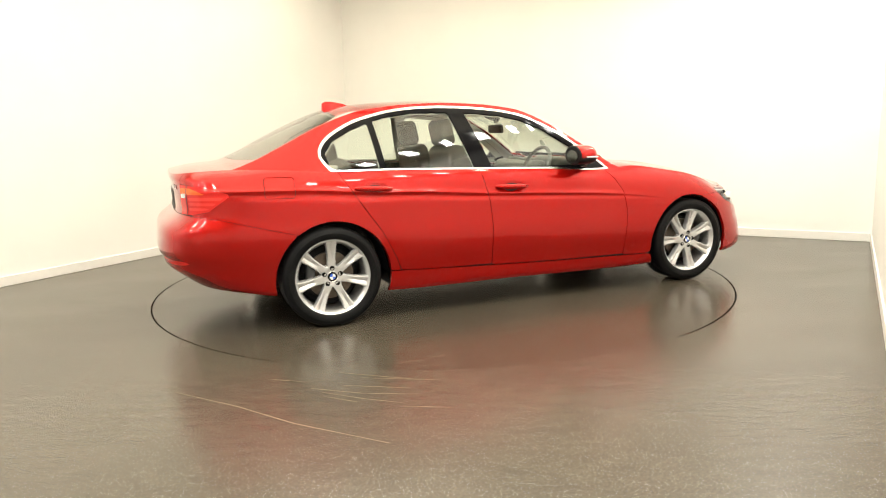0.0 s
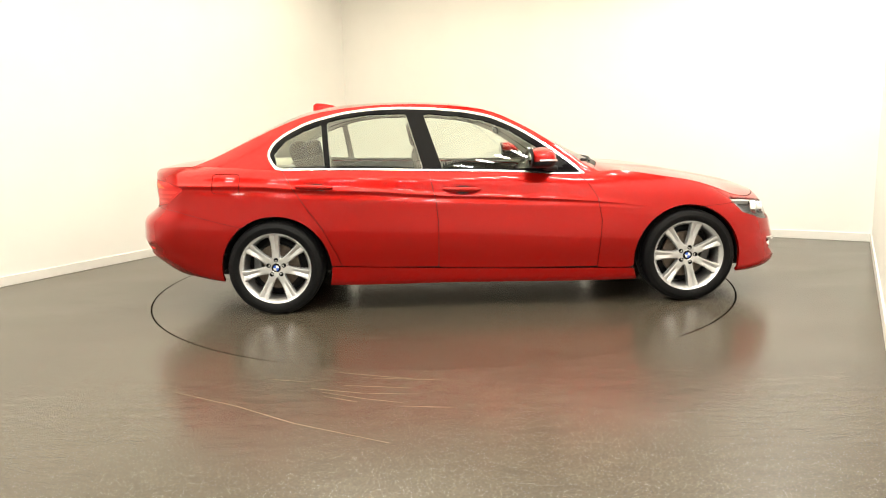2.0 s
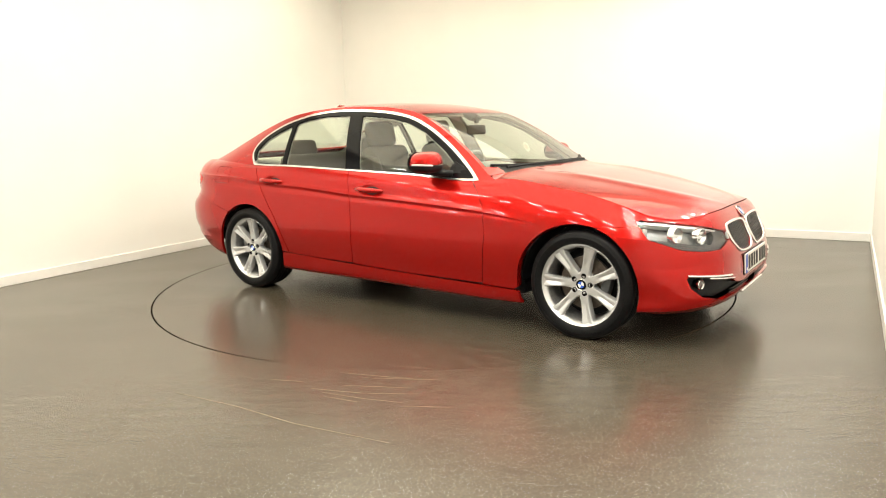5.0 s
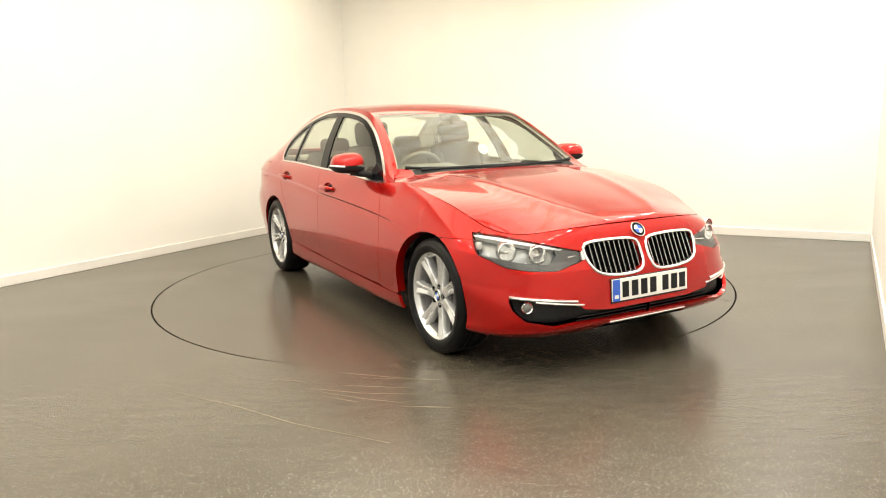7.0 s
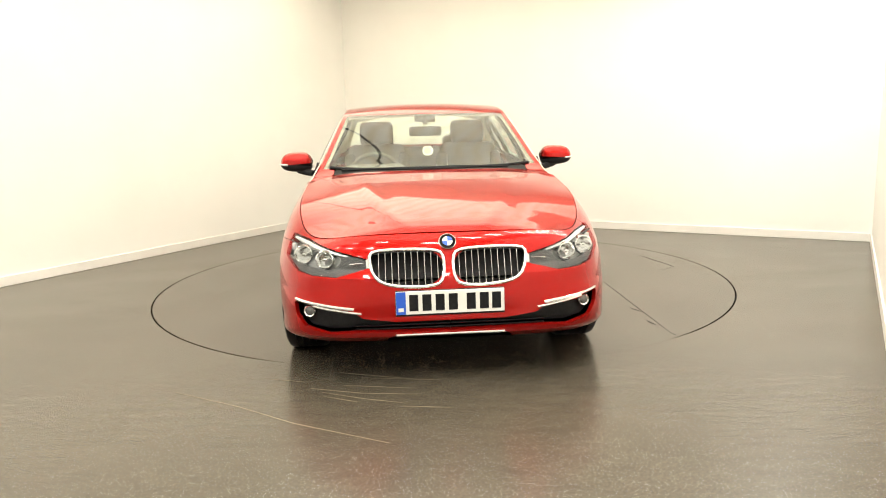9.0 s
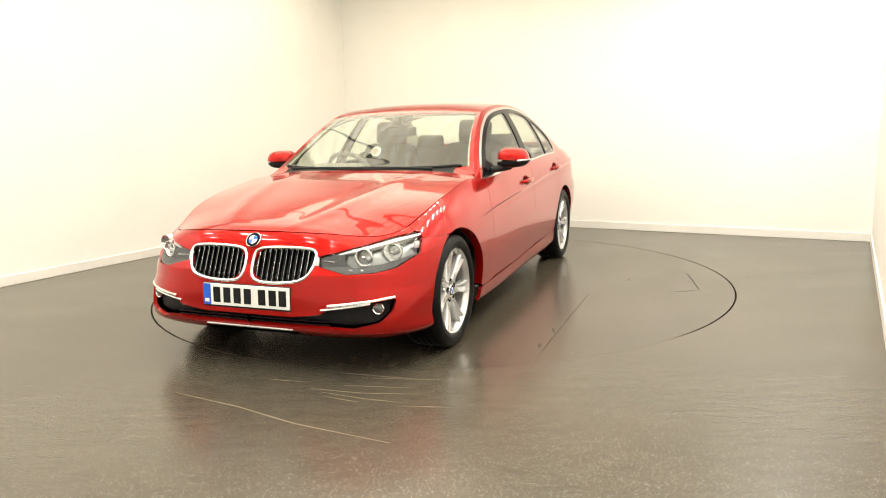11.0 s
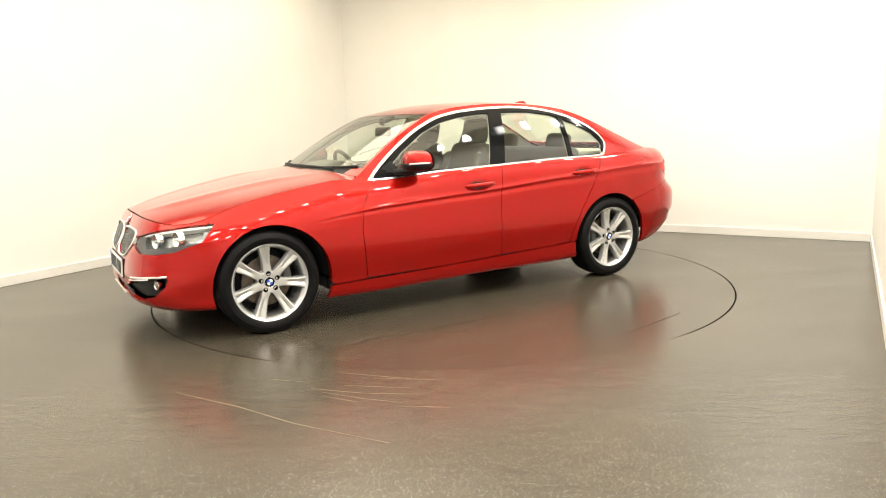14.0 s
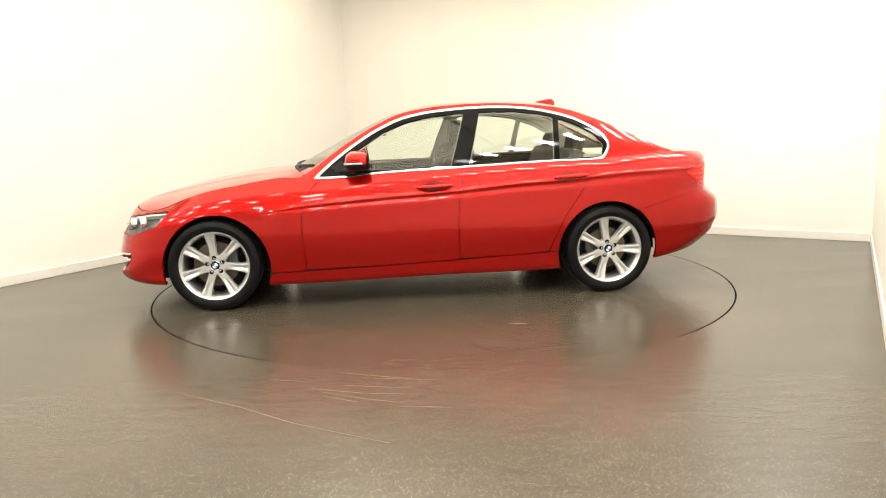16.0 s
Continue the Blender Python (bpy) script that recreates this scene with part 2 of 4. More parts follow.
def carve(P, N, F):
    """The part of a grid surface where F < 0: vertices, normals, faces."""
    nu, nv = F.shape
    verts, norms, faces, vid = [], [], [], {}

    def at(i, j):
        k = (i, j)
        if k not in vid:
            vid[k] = len(verts)
            verts.append(P[i, j]), norms.append(N[i, j])
        return vid[k]

    def cut(a, b):
        k = (a, b) if a < b else (b, a)
        if k not in vid:
            f0, f1 = F[k[0]], F[k[1]]
            t = min(0.98, max(0.02, f0 / (f0 - f1)))
            vid[k] = len(verts)
            verts.append(P[k[0]] * (1 - t) + P[k[1]] * t)
            norms.append(N[k[0]] * (1 - t) + N[k[1]] * t)
        return vid[k]

    neg = F < 0
    cells = neg[:-1, :-1] | neg[1:, :-1] | neg[:-1, 1:] | neg[1:, 1:]
    for i, j in zip(*np.nonzero(cells)):
        c = [(i, j), (i + 1, j), (i + 1, j + 1), (i, j + 1)]
        out = []
        for q in range(4):
            a, b = c[q], c[(q + 1) % 4]
            if neg[a]:
                out.append(at(*a))
            if neg[a] != neg[b]:
                out.append(cut(a, b))
        out = [v for n, v in enumerate(out) if v != out[n - 1]]
        if len(out) >= 3:
            faces.append(tuple(out))
    return verts, norms, faces


def skin(name, P, N, F, material, parent, label="", depth=0.012, mirror=False, lift=0.0):
    """A panel carved from a grid surface, with its edges turned in by depth."""
    v, n, f = carve(P, N, F)
    if not f:
        return None
    v, n = np.array(v), np.array(n)
    n /= np.maximum(np.linalg.norm(n, axis=1, keepdims=True), 1e-9)
    v = v + n * lift
    if mirror:
        v, n = v * (1, -1, 1), n * (1, -1, 1)
        f = [q[::-1] for q in f]
    if depth:
        cnt = {}
        for q in f:
            for a, b in zip(q, q[1:] + q[:1]):
                cnt[(a, b)] = 1
        edges = [e for e in cnt if (e[1], e[0]) not in cnt]
        base = len(v)
        vv, nn, idx = [v], [n], {}
        ext_v, ext_n = [], []
        for a, b in edges:
            side = np.cross(v[b] - v[a], n[a])
            side = side / max(1e-9, np.linalg.norm(side))
            k = base + len(ext_v)
            ext_v += [v[a], v[b], v[b] - n[b] * depth, v[a] - n[a] * depth]
            ext_n += [side] * 4
            f.append((k + 1, k, k + 3, k + 2))
        if ext_v:
            v, n = np.vstack([v, ext_v]), np.vstack([n, ext_n])
    return link(name, v, f, material, parent, label, smooth=True, normals=n)


# ---------------------------------------------------------------- the room
# back wall direction and the direction away from the viewer, in plan
BX, BY = Vector((0.868, -0.4965, 0)), Vector((0.4965, 0.868, 0))
CORNER = Vector((-1.285, 4.316, 0))          # far left corner
WIDTH, DEPTH, HIGH = 6.352, 11.0, 3.35
ROOM = Matrix.Translation(CORNER) @ Matrix((( BX.x, BY.x, 0, 0), (BX.y, BY.y, 0, 0), (0, 0, 1, 0), (0, 0, 0, 1)))


def room_box(name, x0, x1, y0, y1, z0, z1, material, bev=0.0):
    bm = box_bm(x1 - x0, y1 - y0, z1 - z0, pose((x0 + x1) / 2, (y0 + y1) / 2, (z0 + z1) / 2), bev)
    ob = part(name, bm, material, None)
    ob.matrix_world = ROOM
    return tagged(ob, kind="structure")


RING = 2.232


def ring_sheet(name, r0, r1, z, material, n=128, parent=None):
    v, f = [], []
    for i in range(n):
        a = 2 * math.pi * i / n
        v += [(r0 * math.cos(a), r0 * math.sin(a), z), (r1 * math.cos(a), r1 * math.sin(a), z)]
    for i in range(n):
        j = (i + 1) % n
        f.append((2 * i, 2 * i + 1, 2 * j + 1, 2 * j))
    return v, f


def build_room():
    tagged(room_box("wall_back", -0.2, WIDTH + 0.2, 0, 0.2, 0, HIGH, M_WALL), "plain cream painted back wall of the studio", "wall")
    tagged(room_box("wall_left", -0.2, 0, -DEPTH, 0, 0, HIGH, M_WALL), "plain cream painted side wall of the studio", "wall")
    tagged(room_box("wall_right", WIDTH, WIDTH + 0.2, -DEPTH, 0, 0, HIGH, M_WALL), "plain cream painted side wall near the camera", "wall")
    tagged(room_box("wall_front", -0.2, WIDTH + 0.2, -DEPTH - 0.2, -DEPTH, 0, HIGH, M_WALL), "plain cream painted wall behind the camera", "wall")
    tagged(room_box("ceiling", -0.2, WIDTH + 0.2, -DEPTH - 0.2, 0.2, HIGH, HIGH + 0.2, M_CEIL), "cream ceiling with recessed square lamps", "ceiling")
    s = 0.014
    for name, b in (("skirting_back", (0, WIDTH, -s, 0)), ("skirting_left", (0, s, -DEPTH, -s - 0.002)), ("skirting_right", (WIDTH - s, WIDTH, -DEPTH, -s - 0.002))):
        x0, x1, y0, y1 = b
        tagged(room_box(name, x0, x1, y0, y1, 0, 0.085, M_SKIRT, 0.004), "low white skirting board along the wall", "skirting board")
    # floor with a round hole for the turntable
    n = 128
    v, f = [], []
    for i in range(n):
        a = 2 * math.pi * i / n
        off_front = abs(math.degrees(a) - 276.5)
        rim = RING + 0.006 - 0.0105 * max(0.0, min(1.0, (36 - off_front) / 8))
        v.append((rim * math.cos(a), rim * math.sin(a), 0))
        v.append((14 * math.cos(a), 14 * math.sin(a), 0))
        v.append((rim * math.cos(a), rim * math.sin(a), -0.05))
    for i in range(n):
        j = (i + 1) % n
        f.append((3 * i, 3 * i + 1, 3 * j + 1, 3 * j))
        f.append((3 * i + 2, 3 * i, 3 * j, 3 * j + 2))
    tagged(link("floor", v, f, M_FLOOR), "grey-brown speckled vinyl floor with a soft sheen", "floor", kind="structure")
    v, f = ring_sheet("pit", 0.5, RING + 0.2, -0.05, M_GROOVE)
    tagged(link("turntable_pit", v, f, M_GROOVE), "dark gap under the rim of the turntable", "pit", kind="structure")


def streak(name, pts, w, material, parent=None):
    """A thin line of uneven width lying on the floor."""
    v, f = [], []
    pts = [Vector((*p, 0)) for p in pts]
    dense = []
    for a, b in zip(pts, pts[1:]):
        dense += [a.lerp(b, t / 6) for t in range(6)]
    dense.append(pts[-1])
    for i, p in enumerate(dense):
        t = (dense[min(i + 1, len(dense) - 1)] - dense[max(i - 1, 0)]).normalized()
        s = Vector((-t.y, t.x, 0)) * w * (0.25 + 0.75 * math.sin(math.pi * (0.08 + 0.84 * i / (len(dense) - 1)))) / 2
        s *= 0.7 + 0.6 * random.random()
        v += [p + s + Vector((0, 0, 0.0012)), p - s + Vector((0, 0, 0.0012))]
    for i in range(len(dense) - 1):
        f.append((2 * i, 2 * i + 1, 2 * i + 3, 2 * i + 2))
    return link(name, v, f, material, parent)


MARKS = [([(0.28, 1.235), (0.9, 1.225), (1.8, 1.215)], 0.004, M_SCRATCH_DARK), ([(-0.65, 1.875), (-0.36, 1.935), (-0.085, 1.985)], 0.006, M_SCRATCH_DARK),
         ([(-0.085, 1.985), (0.0, 1.88), (0.03, 1.79)], 0.004, M_SCRATCH_DARK),
         ([(1.18, 1.17), (1.29, 1.21)], 0.010, M_SCRATCH_DARK), ([(1.50, 1.17), (1.60, 1.19)], 0.012, M_SCRATCH_DARK),
         ([(1.80, 1.22), (1.815, 1.23)], 0.014, M_SCRATCH_DARK), ([(-0.257, 1.44), (-0.378, 1.465)], 0.006, M_PALE_LINE)]
# thin pale lines that stay put on the floor beside the turntable
FLOOR_LINES = [[(-1.308, -2.455), (-0.952, -2.654), (-0.653, -2.86), (-0.228, -3.076)], [(-0.655, -2.45), (-0.40, -2.53), (-0.13, -2.56)], [(-0.547, -2.235), (-0.137, -2.364)],
          [(-0.60, -2.50), (-0.38, -2.60), (-0.20, -2.66)], [(-0.50, -2.42), (-0.16, -2.48)], [(-0.42, -2.32), (-0.02, -2.38)], [(-0.57, -2.56), (-0.40, -2.64)],
          [(-0.9, -2.30), (-0.70, -2.36)], [(-0.20, -2.70), (0.02, -2.73)]]


def build_floor_lines():
    for p in FLOOR_LINES:
        ob = streak("floor_line", p, 0.005, M_PALE_LINE)
        tagged(ob, "pale thin yellowish line on the vinyl floor", "scratch", "scratches on the floor")


def build_turntable():
    n = 128
    r = RING - 0.006
    v = [(0, 0, 0)]
    f = []
    for i in range(n):
        a = 2 * math.pi * i / n
        v += [(r * math.cos(a), r * math.sin(a), 0), (r * math.cos(a), r * math.sin(a), -0.04)]
    for i in range(n):
        a, b = 1 + 2 * i, 1 + 2 * ((i + 1) % n)
        f += [(0, a, b), (a, a + 1, b + 1, b)]
    ob = link("turntable", v, f, M_TABLE)
    for pts, w, m in MARKS:
        streak("scratch", pts, w, m, ob)
    return tagged(ob, "round floor-level turntable covered in grey-brown vinyl", "turntable")


def build_canopy():
    """A large fabric ceiling over the car with an added glow, and dark cables slung below it."""
    x0, x1, y0, y1 = 0.35, WIDTH - 0.95, -6.6, -0.9
    frame_ob = new("fabric_canopy")
    tagged(frame_ob, "large stretched cream fabric canopy under the ceiling", "light canopy")
    nx, ny = 40, 60
    v = [(x0 + (x1 - x0) * i / nx, y0 + (y1 - y0) * j / ny, HIGH - 0.12 + 0.02 * noise.noise(Vector((i * 0.13, j * 0.13, 0)))) for i in range(nx + 1) for j in range(ny + 1)]
    f = [(i * (ny + 1) + j, i * (ny + 1) + j + 1, (i + 1) * (ny + 1) + j + 1, (i + 1) * (ny + 1) + j) for i in range(nx) for j in range(ny)]
    link("fabric", v, f, M_CANOPY, frame_ob, "creased cream fabric with an added glow", True)
    for sx, sy, x, y in ((x1 - x0 + 0.1, 0.05, (x0 + x1) / 2, y0), (x1 - x0 + 0.1, 0.05, (x0 + x1) / 2, y1), (0.05, y1 - y0, x0, (y0 + y1) / 2), (0.05, y1 - y0, x1, (y0 + y1) / 2)):
        part("edge_bar", box_bm(sx, sy, 0.14, pose(x, y, HIGH - 0.075), 0.006), M_LAMPFRAME, frame_ob)
    frame_ob.matrix_basis = ROOM
    for k, (xa, ya, xb, yb) in enumerate(((x0, -2.2, x1, -4.6), (x0 + 0.4, -6.3, x1, -3.0))):
        pts = [(xa + (xb - xa) * t / 10, ya + (yb - ya) * t / 10, HIGH - 0.16 - 0.12 * math.sin(math.pi * t / 10)) for t in range(11)]
        c = part("cable", tube_bm(pts, 0.02), M_DARK, None)
        c.matrix_basis = ROOM
        tagged(c, "dark cable slung below the fabric canopy", "cable", "cables under the canopy")


def build_lamps():
    first = None
    # right-hand row: every second lamp is added to brighten the floor there
    spots = [(WIDTH - 0.62, -0.7 - 0.55 * i) for i in range(11)]
    spots += [(0.5 + 1.06 * i, y) for y in (-6.95, -7.75, -9.2) for i in range(6)]
    for x, y in spots:
        m = ROOM @ pose(x, y, HIGH)
        if first is None:
            first = new("ceiling_lamp")
            tagged(first, "small oblong ceiling lamp with a glowing diffuser", "ceiling lamp", "lamps in the ceiling")
            link("diffuser", [(-0.16, -0.065, -0.022), (-0.16, 0.065, -0.022), (0.16, 0.065, -0.022), (0.16, -0.065, -0.022)], [(0, 1, 2, 3)], M_LAMP, first, "glowing white diffuser")
            bm = None
            for sx, sy, px, py in ((0.36, 0.02, 0, 0.075), (0.36, 0.02, 0, -0.075), (0.02, 0.13, 0.17, 0), (0.02, 0.13, -0.17, 0)):
                bm = box_bm(sx, sy, 0.03, pose(px, py, -0.015), 0.004, 1, bm)
            part("frame", bm, M_LAMPFRAME, first)
            first.matrix_basis = m
        else:
            copy_thing(first, m)


build_canopy()
build_room()
turntable = build_turntable()
build_floor_lines()
build_lamps()


# ---------------------------------------------------------------- the car
# car space: x forward from mid wheelbase, y to its left, z up; OFF sets it on the turntable
OFF = Vector((0.2587, -0.1319, 0.0))
car = new("car")
tagged(car, "shiny red four-door saloon car on the turntable", "car")

# shape lines along the car's length: (x, value)
XF, XR = 2.030, -2.295                       # ends of bonnet and boot lid on the middle line
XM_F, XM_R = 0.95, -1.35                     # where the plan begins to round off
TOP_Z = [(-2.295, 0.982), (-2.24, 0.988), (-2.15, 0.998), (-1.95, 1.005), (-1.70, 0.995), (-1.36, 0.970), (-0.95, 0.962), (-0.35, 0.940),
         (0.18, 0.920), (0.67, 0.893), (0.80, 0.902), (0.92, 0.908), (1.05, 0.893), (1.20, 0.868), (1.50, 0.808), (1.62, 0.768), (1.75, 0.718),
         (1.85, 0.697), (1.93, 0.697), (2.03, 0.722)]
TOP_Y = [(-1.95, 0.735), (-1.70, 0.792), (-1.36, 0.815), (-0.95, 0.822), (-0.35, 0.828), (0.18, 0.820), (0.67, 0.795), (0.80, 0.783), (0.95, 0.775), (1.3, 0.783)]
BOT_Z = [(-2.40, 0.34), (-2.18, 0.298), (-1.95, 0.265), (-1.77, 0.235), (-1.02, 0.190), (-0.2, 0.183), (0.99, 0.170), (1.72, 0.198), (1.9, 0.20), (2.15, 0.205)]
SWAGE_Z = [(-2.4, 0.885), (-1.95, 0.886), (-1.5, 0.872), (-1.1, 0.838), (-0.77, 0.822), (-0.32, 0.785), (0.17, 0.758), (0.77, 0.715), (1.2, 0.66), (2.2, 0.56)]
REAR_W = 0.735 * (1 - (0.6 / 0.945) ** 4.5) ** (1 / 4.5)
# rail: the edge of windscreen, roof and rear window
RAIL_Z = [(-1.95, 1.005), (-1.80, 1.062), (-1.60, 1.155), (-1.41, 1.243), (-1.18, 1.328), (-0.95, 1.368), (-0.76, 1.384), (-0.567, 1.390), (-0.34, 1.384),
          (-0.11, 1.364), (0.08, 1.326), (0.273, 1.240), (0.466, 1.125), (0.622, 1.018), (0.74, 0.935), (0.80, 0.902)]
RAIL_Y = [(-1.95, REAR_W), (-1.80, 0.705), (-1.60, 0.668), (-1.41, 0.630), (-1.18, 0.590), (-0.95, 0.575), (-0.567, 0.575), (-0.11, 0.582), (0.08, 0.595),
          (0.273, 0.625), (0.466, 0.668), (0.622, 0.712), (0.74, 0.755), (0.80, 0.783)]
MID_Z = [(-2.295, 0.982), (-2.24, 1.003), (-2.10, 1.022), (-1.95, 1.038), (-1.85, 1.075), (-1.60, 1.205), (-1.40, 1.300), (-1.22, 1.368), (-1.03, 1.401), (-0.81, 1.416), (-0.55, 1.420),
         (-0.33, 1.413), (-0.13, 1.396), (0.06, 1.350), (0.28, 1.258), (0.50, 1.150), (0.72, 1.035), (0.88, 0.960), (0.97, 0.944), (1.21, 0.916), (1.44, 0.876),
         (1.62, 0.842), (1.85, 0.790), (1.95, 0.763), (2.0, 0.744), (2.03, 0.722)]
FRONT_X = [(0.0, 2.075), (0.05, 2.125), (0.12, 2.150), (0.30, 2.155), (0.45, 2.150), (0.65, 2.130), (0.85, 2.092), (0.92, 2.069), (0.97, 2.047), (1.0, 2.030)]
REAR_X = [(0.0, -2.23), (0.06, -2.30), (0.14, -2.375), (0.20, -2.384), (0.24, -2.402), (0.38, -2.404), (0.46, -2.397), (0.51, -2.380), (0.57, -2.335), (0.625, -2.293), (0.74, -2.283), (0.88, -2.290), (0.96, -2.300), (1.0, -2.295)]
# side section: fraction of height -> share of the half width
SIDE_LOW = [(0.0, 0.862), (0.02, 0.874), (0.06, 0.881), (0.10, 0.884), (0.14, 0.886), (0.18, 0.889), (0.22, 0.893), (0.30, 0.901), (0.46, 0.906), (0.62, 0.897)]


def top_half_width(x):
    x = np.asarray(x, float)
    y = spline(TOP_Y, np.clip(x, -1.95, 1.3))
    f = np.clip((x - XM_F) / (XF - XM_F), 0, 1)
    r = np.clip((XM_R - x) / (XM_R - XR), 0, 1)
    y = y * (1 - f ** 4.0) ** (1 / 4.0)
    return y * (1 - r ** 4.5) ** (1 / 4.5)


def stations():
    """Length positions from tail (-1) to nose (+1): side part by x, ends by angle."""
    q = np.linspace(0, 0.90, 56)[1:]
    first = np.arcsin(q ** 2)
    return np.concatenate([first, np.linspace(first[-1], math.pi / 2, 44)[1:]])


def wrap_grid():
    """The skin round the whole side, from the middle of the tail to the middle of the nose."""
    v = np.concatenate([np.linspace(0, 0.12, 8)[:-1], np.linspace(0.12, 0.62, 26)[:-1], np.linspace(0.62, 0.80, 21)[:-1], np.linspace(0.80, 1, 22)])
    ang = stations()
    mid = np.linspace(XM_R, XM_F, 150)
    nr, nf = len(ang), len(ang)
    nu = nr + len(mid) + nf
    P = np.zeros((nu, len(v), 3))
    for j, s in enumerate(v):
        xf, xr = float(spline(FRONT_X, s)), float(spline(REAR_X, s))
        n_f, n_r = 4.0 + 0.9 * min(1.0, max(0.0, (0.5 - s) / 0.4)), 4.0 + 0.5 * s
        if s > 0.999:
            n_f = 4.0
        ef = np.sin(ang) ** (2 / n_f)
        cf = np.maximum(0, np.cos(ang)) ** (2 / n_f)
        er = np.sin(ang) ** (2 / n_r)
        cr = np.maximum(0, np.cos(ang)) ** (2 / n_r)
        x = np.concatenate([(XM_R + (xr - XM_R) * er)[::-1], mid, XM_F + (xf - XM_F) * ef])
        c = np.concatenate([cr[::-1], np.ones(len(mid)), cf])
        zb, zt, zs = spline(BOT_Z, x), spline(TOP_Z, x), spline(SWAGE_Z, x)
        fs = np.clip((zs - zb) / (zt - zb), 0.66, 0.87)
        yt = spline(TOP_Y, np.clip(x, -1.95, 1.3))
        fade = np.clip((x + 2.3) / 0.5, 0, 1) * np.clip((1.15 - x) / 0.7, 0, 1)
        # section in the upright: lower body, hollow under the swage, crease, shoulder, turn-in
        k1, k2 = min(1.0, max(0.0, (s - 0.62) / 0.18)), max(0.0, (s - 0.80) / 0.20)
        h = s + 0 * x if s <= 0.62 else (0.62 + k1 * (fs - 0.62) if s <= 0.80 else fs + k2 * (1 - fs))
        if s <= 0.62:
            y = spline(SIDE_LOW, s) + 0 * x
        elif s <= 0.80:
            y = 0.897 + (0.887 - 0.897) * k1 - 0.009 * fade * math.exp(-((k1 - 0.84) / 0.15) ** 2) * (1 - k1 ** 12)
        else:
            roll = 0.20 * (1 - math.exp(-k2 / 0.12)) + 0.30 * k2 + 0.50 * k2 ** 3
            y = 0.887 + (yt - 0.887) * (roll * fade + (0.45 * k2 + 0.55 * k2 ** 2.6) * (1 - fade))
        # wheel arch shoulders swell a little
        y = y + (0.008 * np.exp(-((x + 1.4) / 0.38) ** 2) + 0.012 * np.exp(-((x - 1.55) / 0.35) ** 2)) * np.exp(-((s - 0.6) / 0.2) ** 2)
        y = y + 0.015 * np.clip((x - 1.25) / 0.4, 0, 1) * math.exp(-(s / 0.10) ** 2) * np.clip((2.02 - x) / 0.2, 0, 1)
        narrow = 1 - 0.008 * np.clip((x - 0.9) / 0.9, 0, 1) ** 2
        P[:, j, 0] = x
        P[:, j, 1] = -y * c * narrow if s < 0.999 else -top_half_width(x)
        P[:, j, 2] = zb + (zt - zb) * h
    # the shoulder rolls over towards the bonnet and boot: lift the rows just under the top
    return P


WRAP = wrap_grid()
WN = grid_normals(WRAP)
if WN[len(WN) // 2, 20, 1] > 0:
    WN = -WN
WX, WY, WZ = WRAP[..., 0], WRAP[..., 1], WRAP[..., 2]


def top_grid():
    xs = np.concatenate([-1.80 + (XR + 1.80) * np.sin(np.linspace(1, 0, 40)[:-1] * math.pi / 2), np.linspace(-1.80, XM_F, 190)[:-1],
                         XM_F + (XF - XM_F) * np.sin(np.linspace(0, 1, 60) * math.pi / 2)])
    s = np.linspace(-1, 1, 61)
    P = np.zeros((len(xs), len(s), 3))
    for i, x in enumerate(xs):
        inside = -1.95 < x < 0.80
        yt = float(spline(RAIL_Y, x)) if inside else float(top_half_width(x))
        ze = float(spline(RAIL_Z, x)) if inside else float(spline(TOP_Z, x))
        zc = float(spline(MID_Z, x))
        hood = max(0.0, min(1.0, (x - 0.8) / 0.4))
        q = np.abs(s) ** (2.3 + 0.5 * hood)
        P[i, :, 0] = x
        P[i, :, 1] = yt * s
        P[i, :, 2] = zc - (zc - ze) * q
        # two soft creases that run down the bonnet
        if hood:
            P[i, :, 2] += 0.009 * hood * np.exp(-((np.abs(s) - 0.60 + 0.18 * (x - 0.8)) / 0.085) ** 2) * min(1, (2.03 - x) / 0.2)
    return P


TOP = top_grid()
TN = grid_normals(TOP)
if TN[len(TN) // 2, 30, 2] < 0:
    TN = -TN


def green_grid():
    xs = np.linspace(-1.945, 0.795, 190)
    v = np.linspace(0, 1, 44)
    P = np.zeros((len(xs), len(v), 3))
    yb, zb = top_half_width(xs), spline(TOP_Z, xs)
    yt, zt = spline(RAIL_Y, xs), spline(RAIL_Z, xs)
    for j, s in enumerate(v):
        P[:, j, 0] = xs
        bow = 4 * s * (1 - s)
        h = zt - zb
        P[:, j, 1] = -(yb + (yt - yb) * s + 0.055 * h * bow)
        P[:, j, 2] = zb + h * s
    return P


GREEN = green_grid()
GN = grid_normals(GREEN)
if GN[90, 20, 1] > 0:
    GN = -GN
for G in (WRAP, TOP, GREEN):
    G += np.array(OFF)
CX = OFF.x
CY = OFF.y
GX, GZ = GREEN[..., 0] - CX, GREEN[..., 2]
TX, TY, TZ = TOP[..., 0] - CX, TOP[..., 1] - CY, TOP[..., 2]


def local(G):
    return G[..., 0] - CX, np.abs(G[..., 1] - CY), G[..., 2]


WX, WA, WZ = local(WRAP)


def nose_x(y, z):
    """x of the nose skin at (y, z)."""
    d = (WA - abs(y)) ** 2 + (WZ - z) ** 2 + np.where(WX < 1.2, 9, 0)
    i = np.unravel_index(np.argmin(d), d.shape)
    n = WN[i]
    nx = max(0.15, n[0])
    return float(WX[i] - (-n[1] * (abs(y) - WA[i]) + n[2] * (z - WZ[i])) / nx)


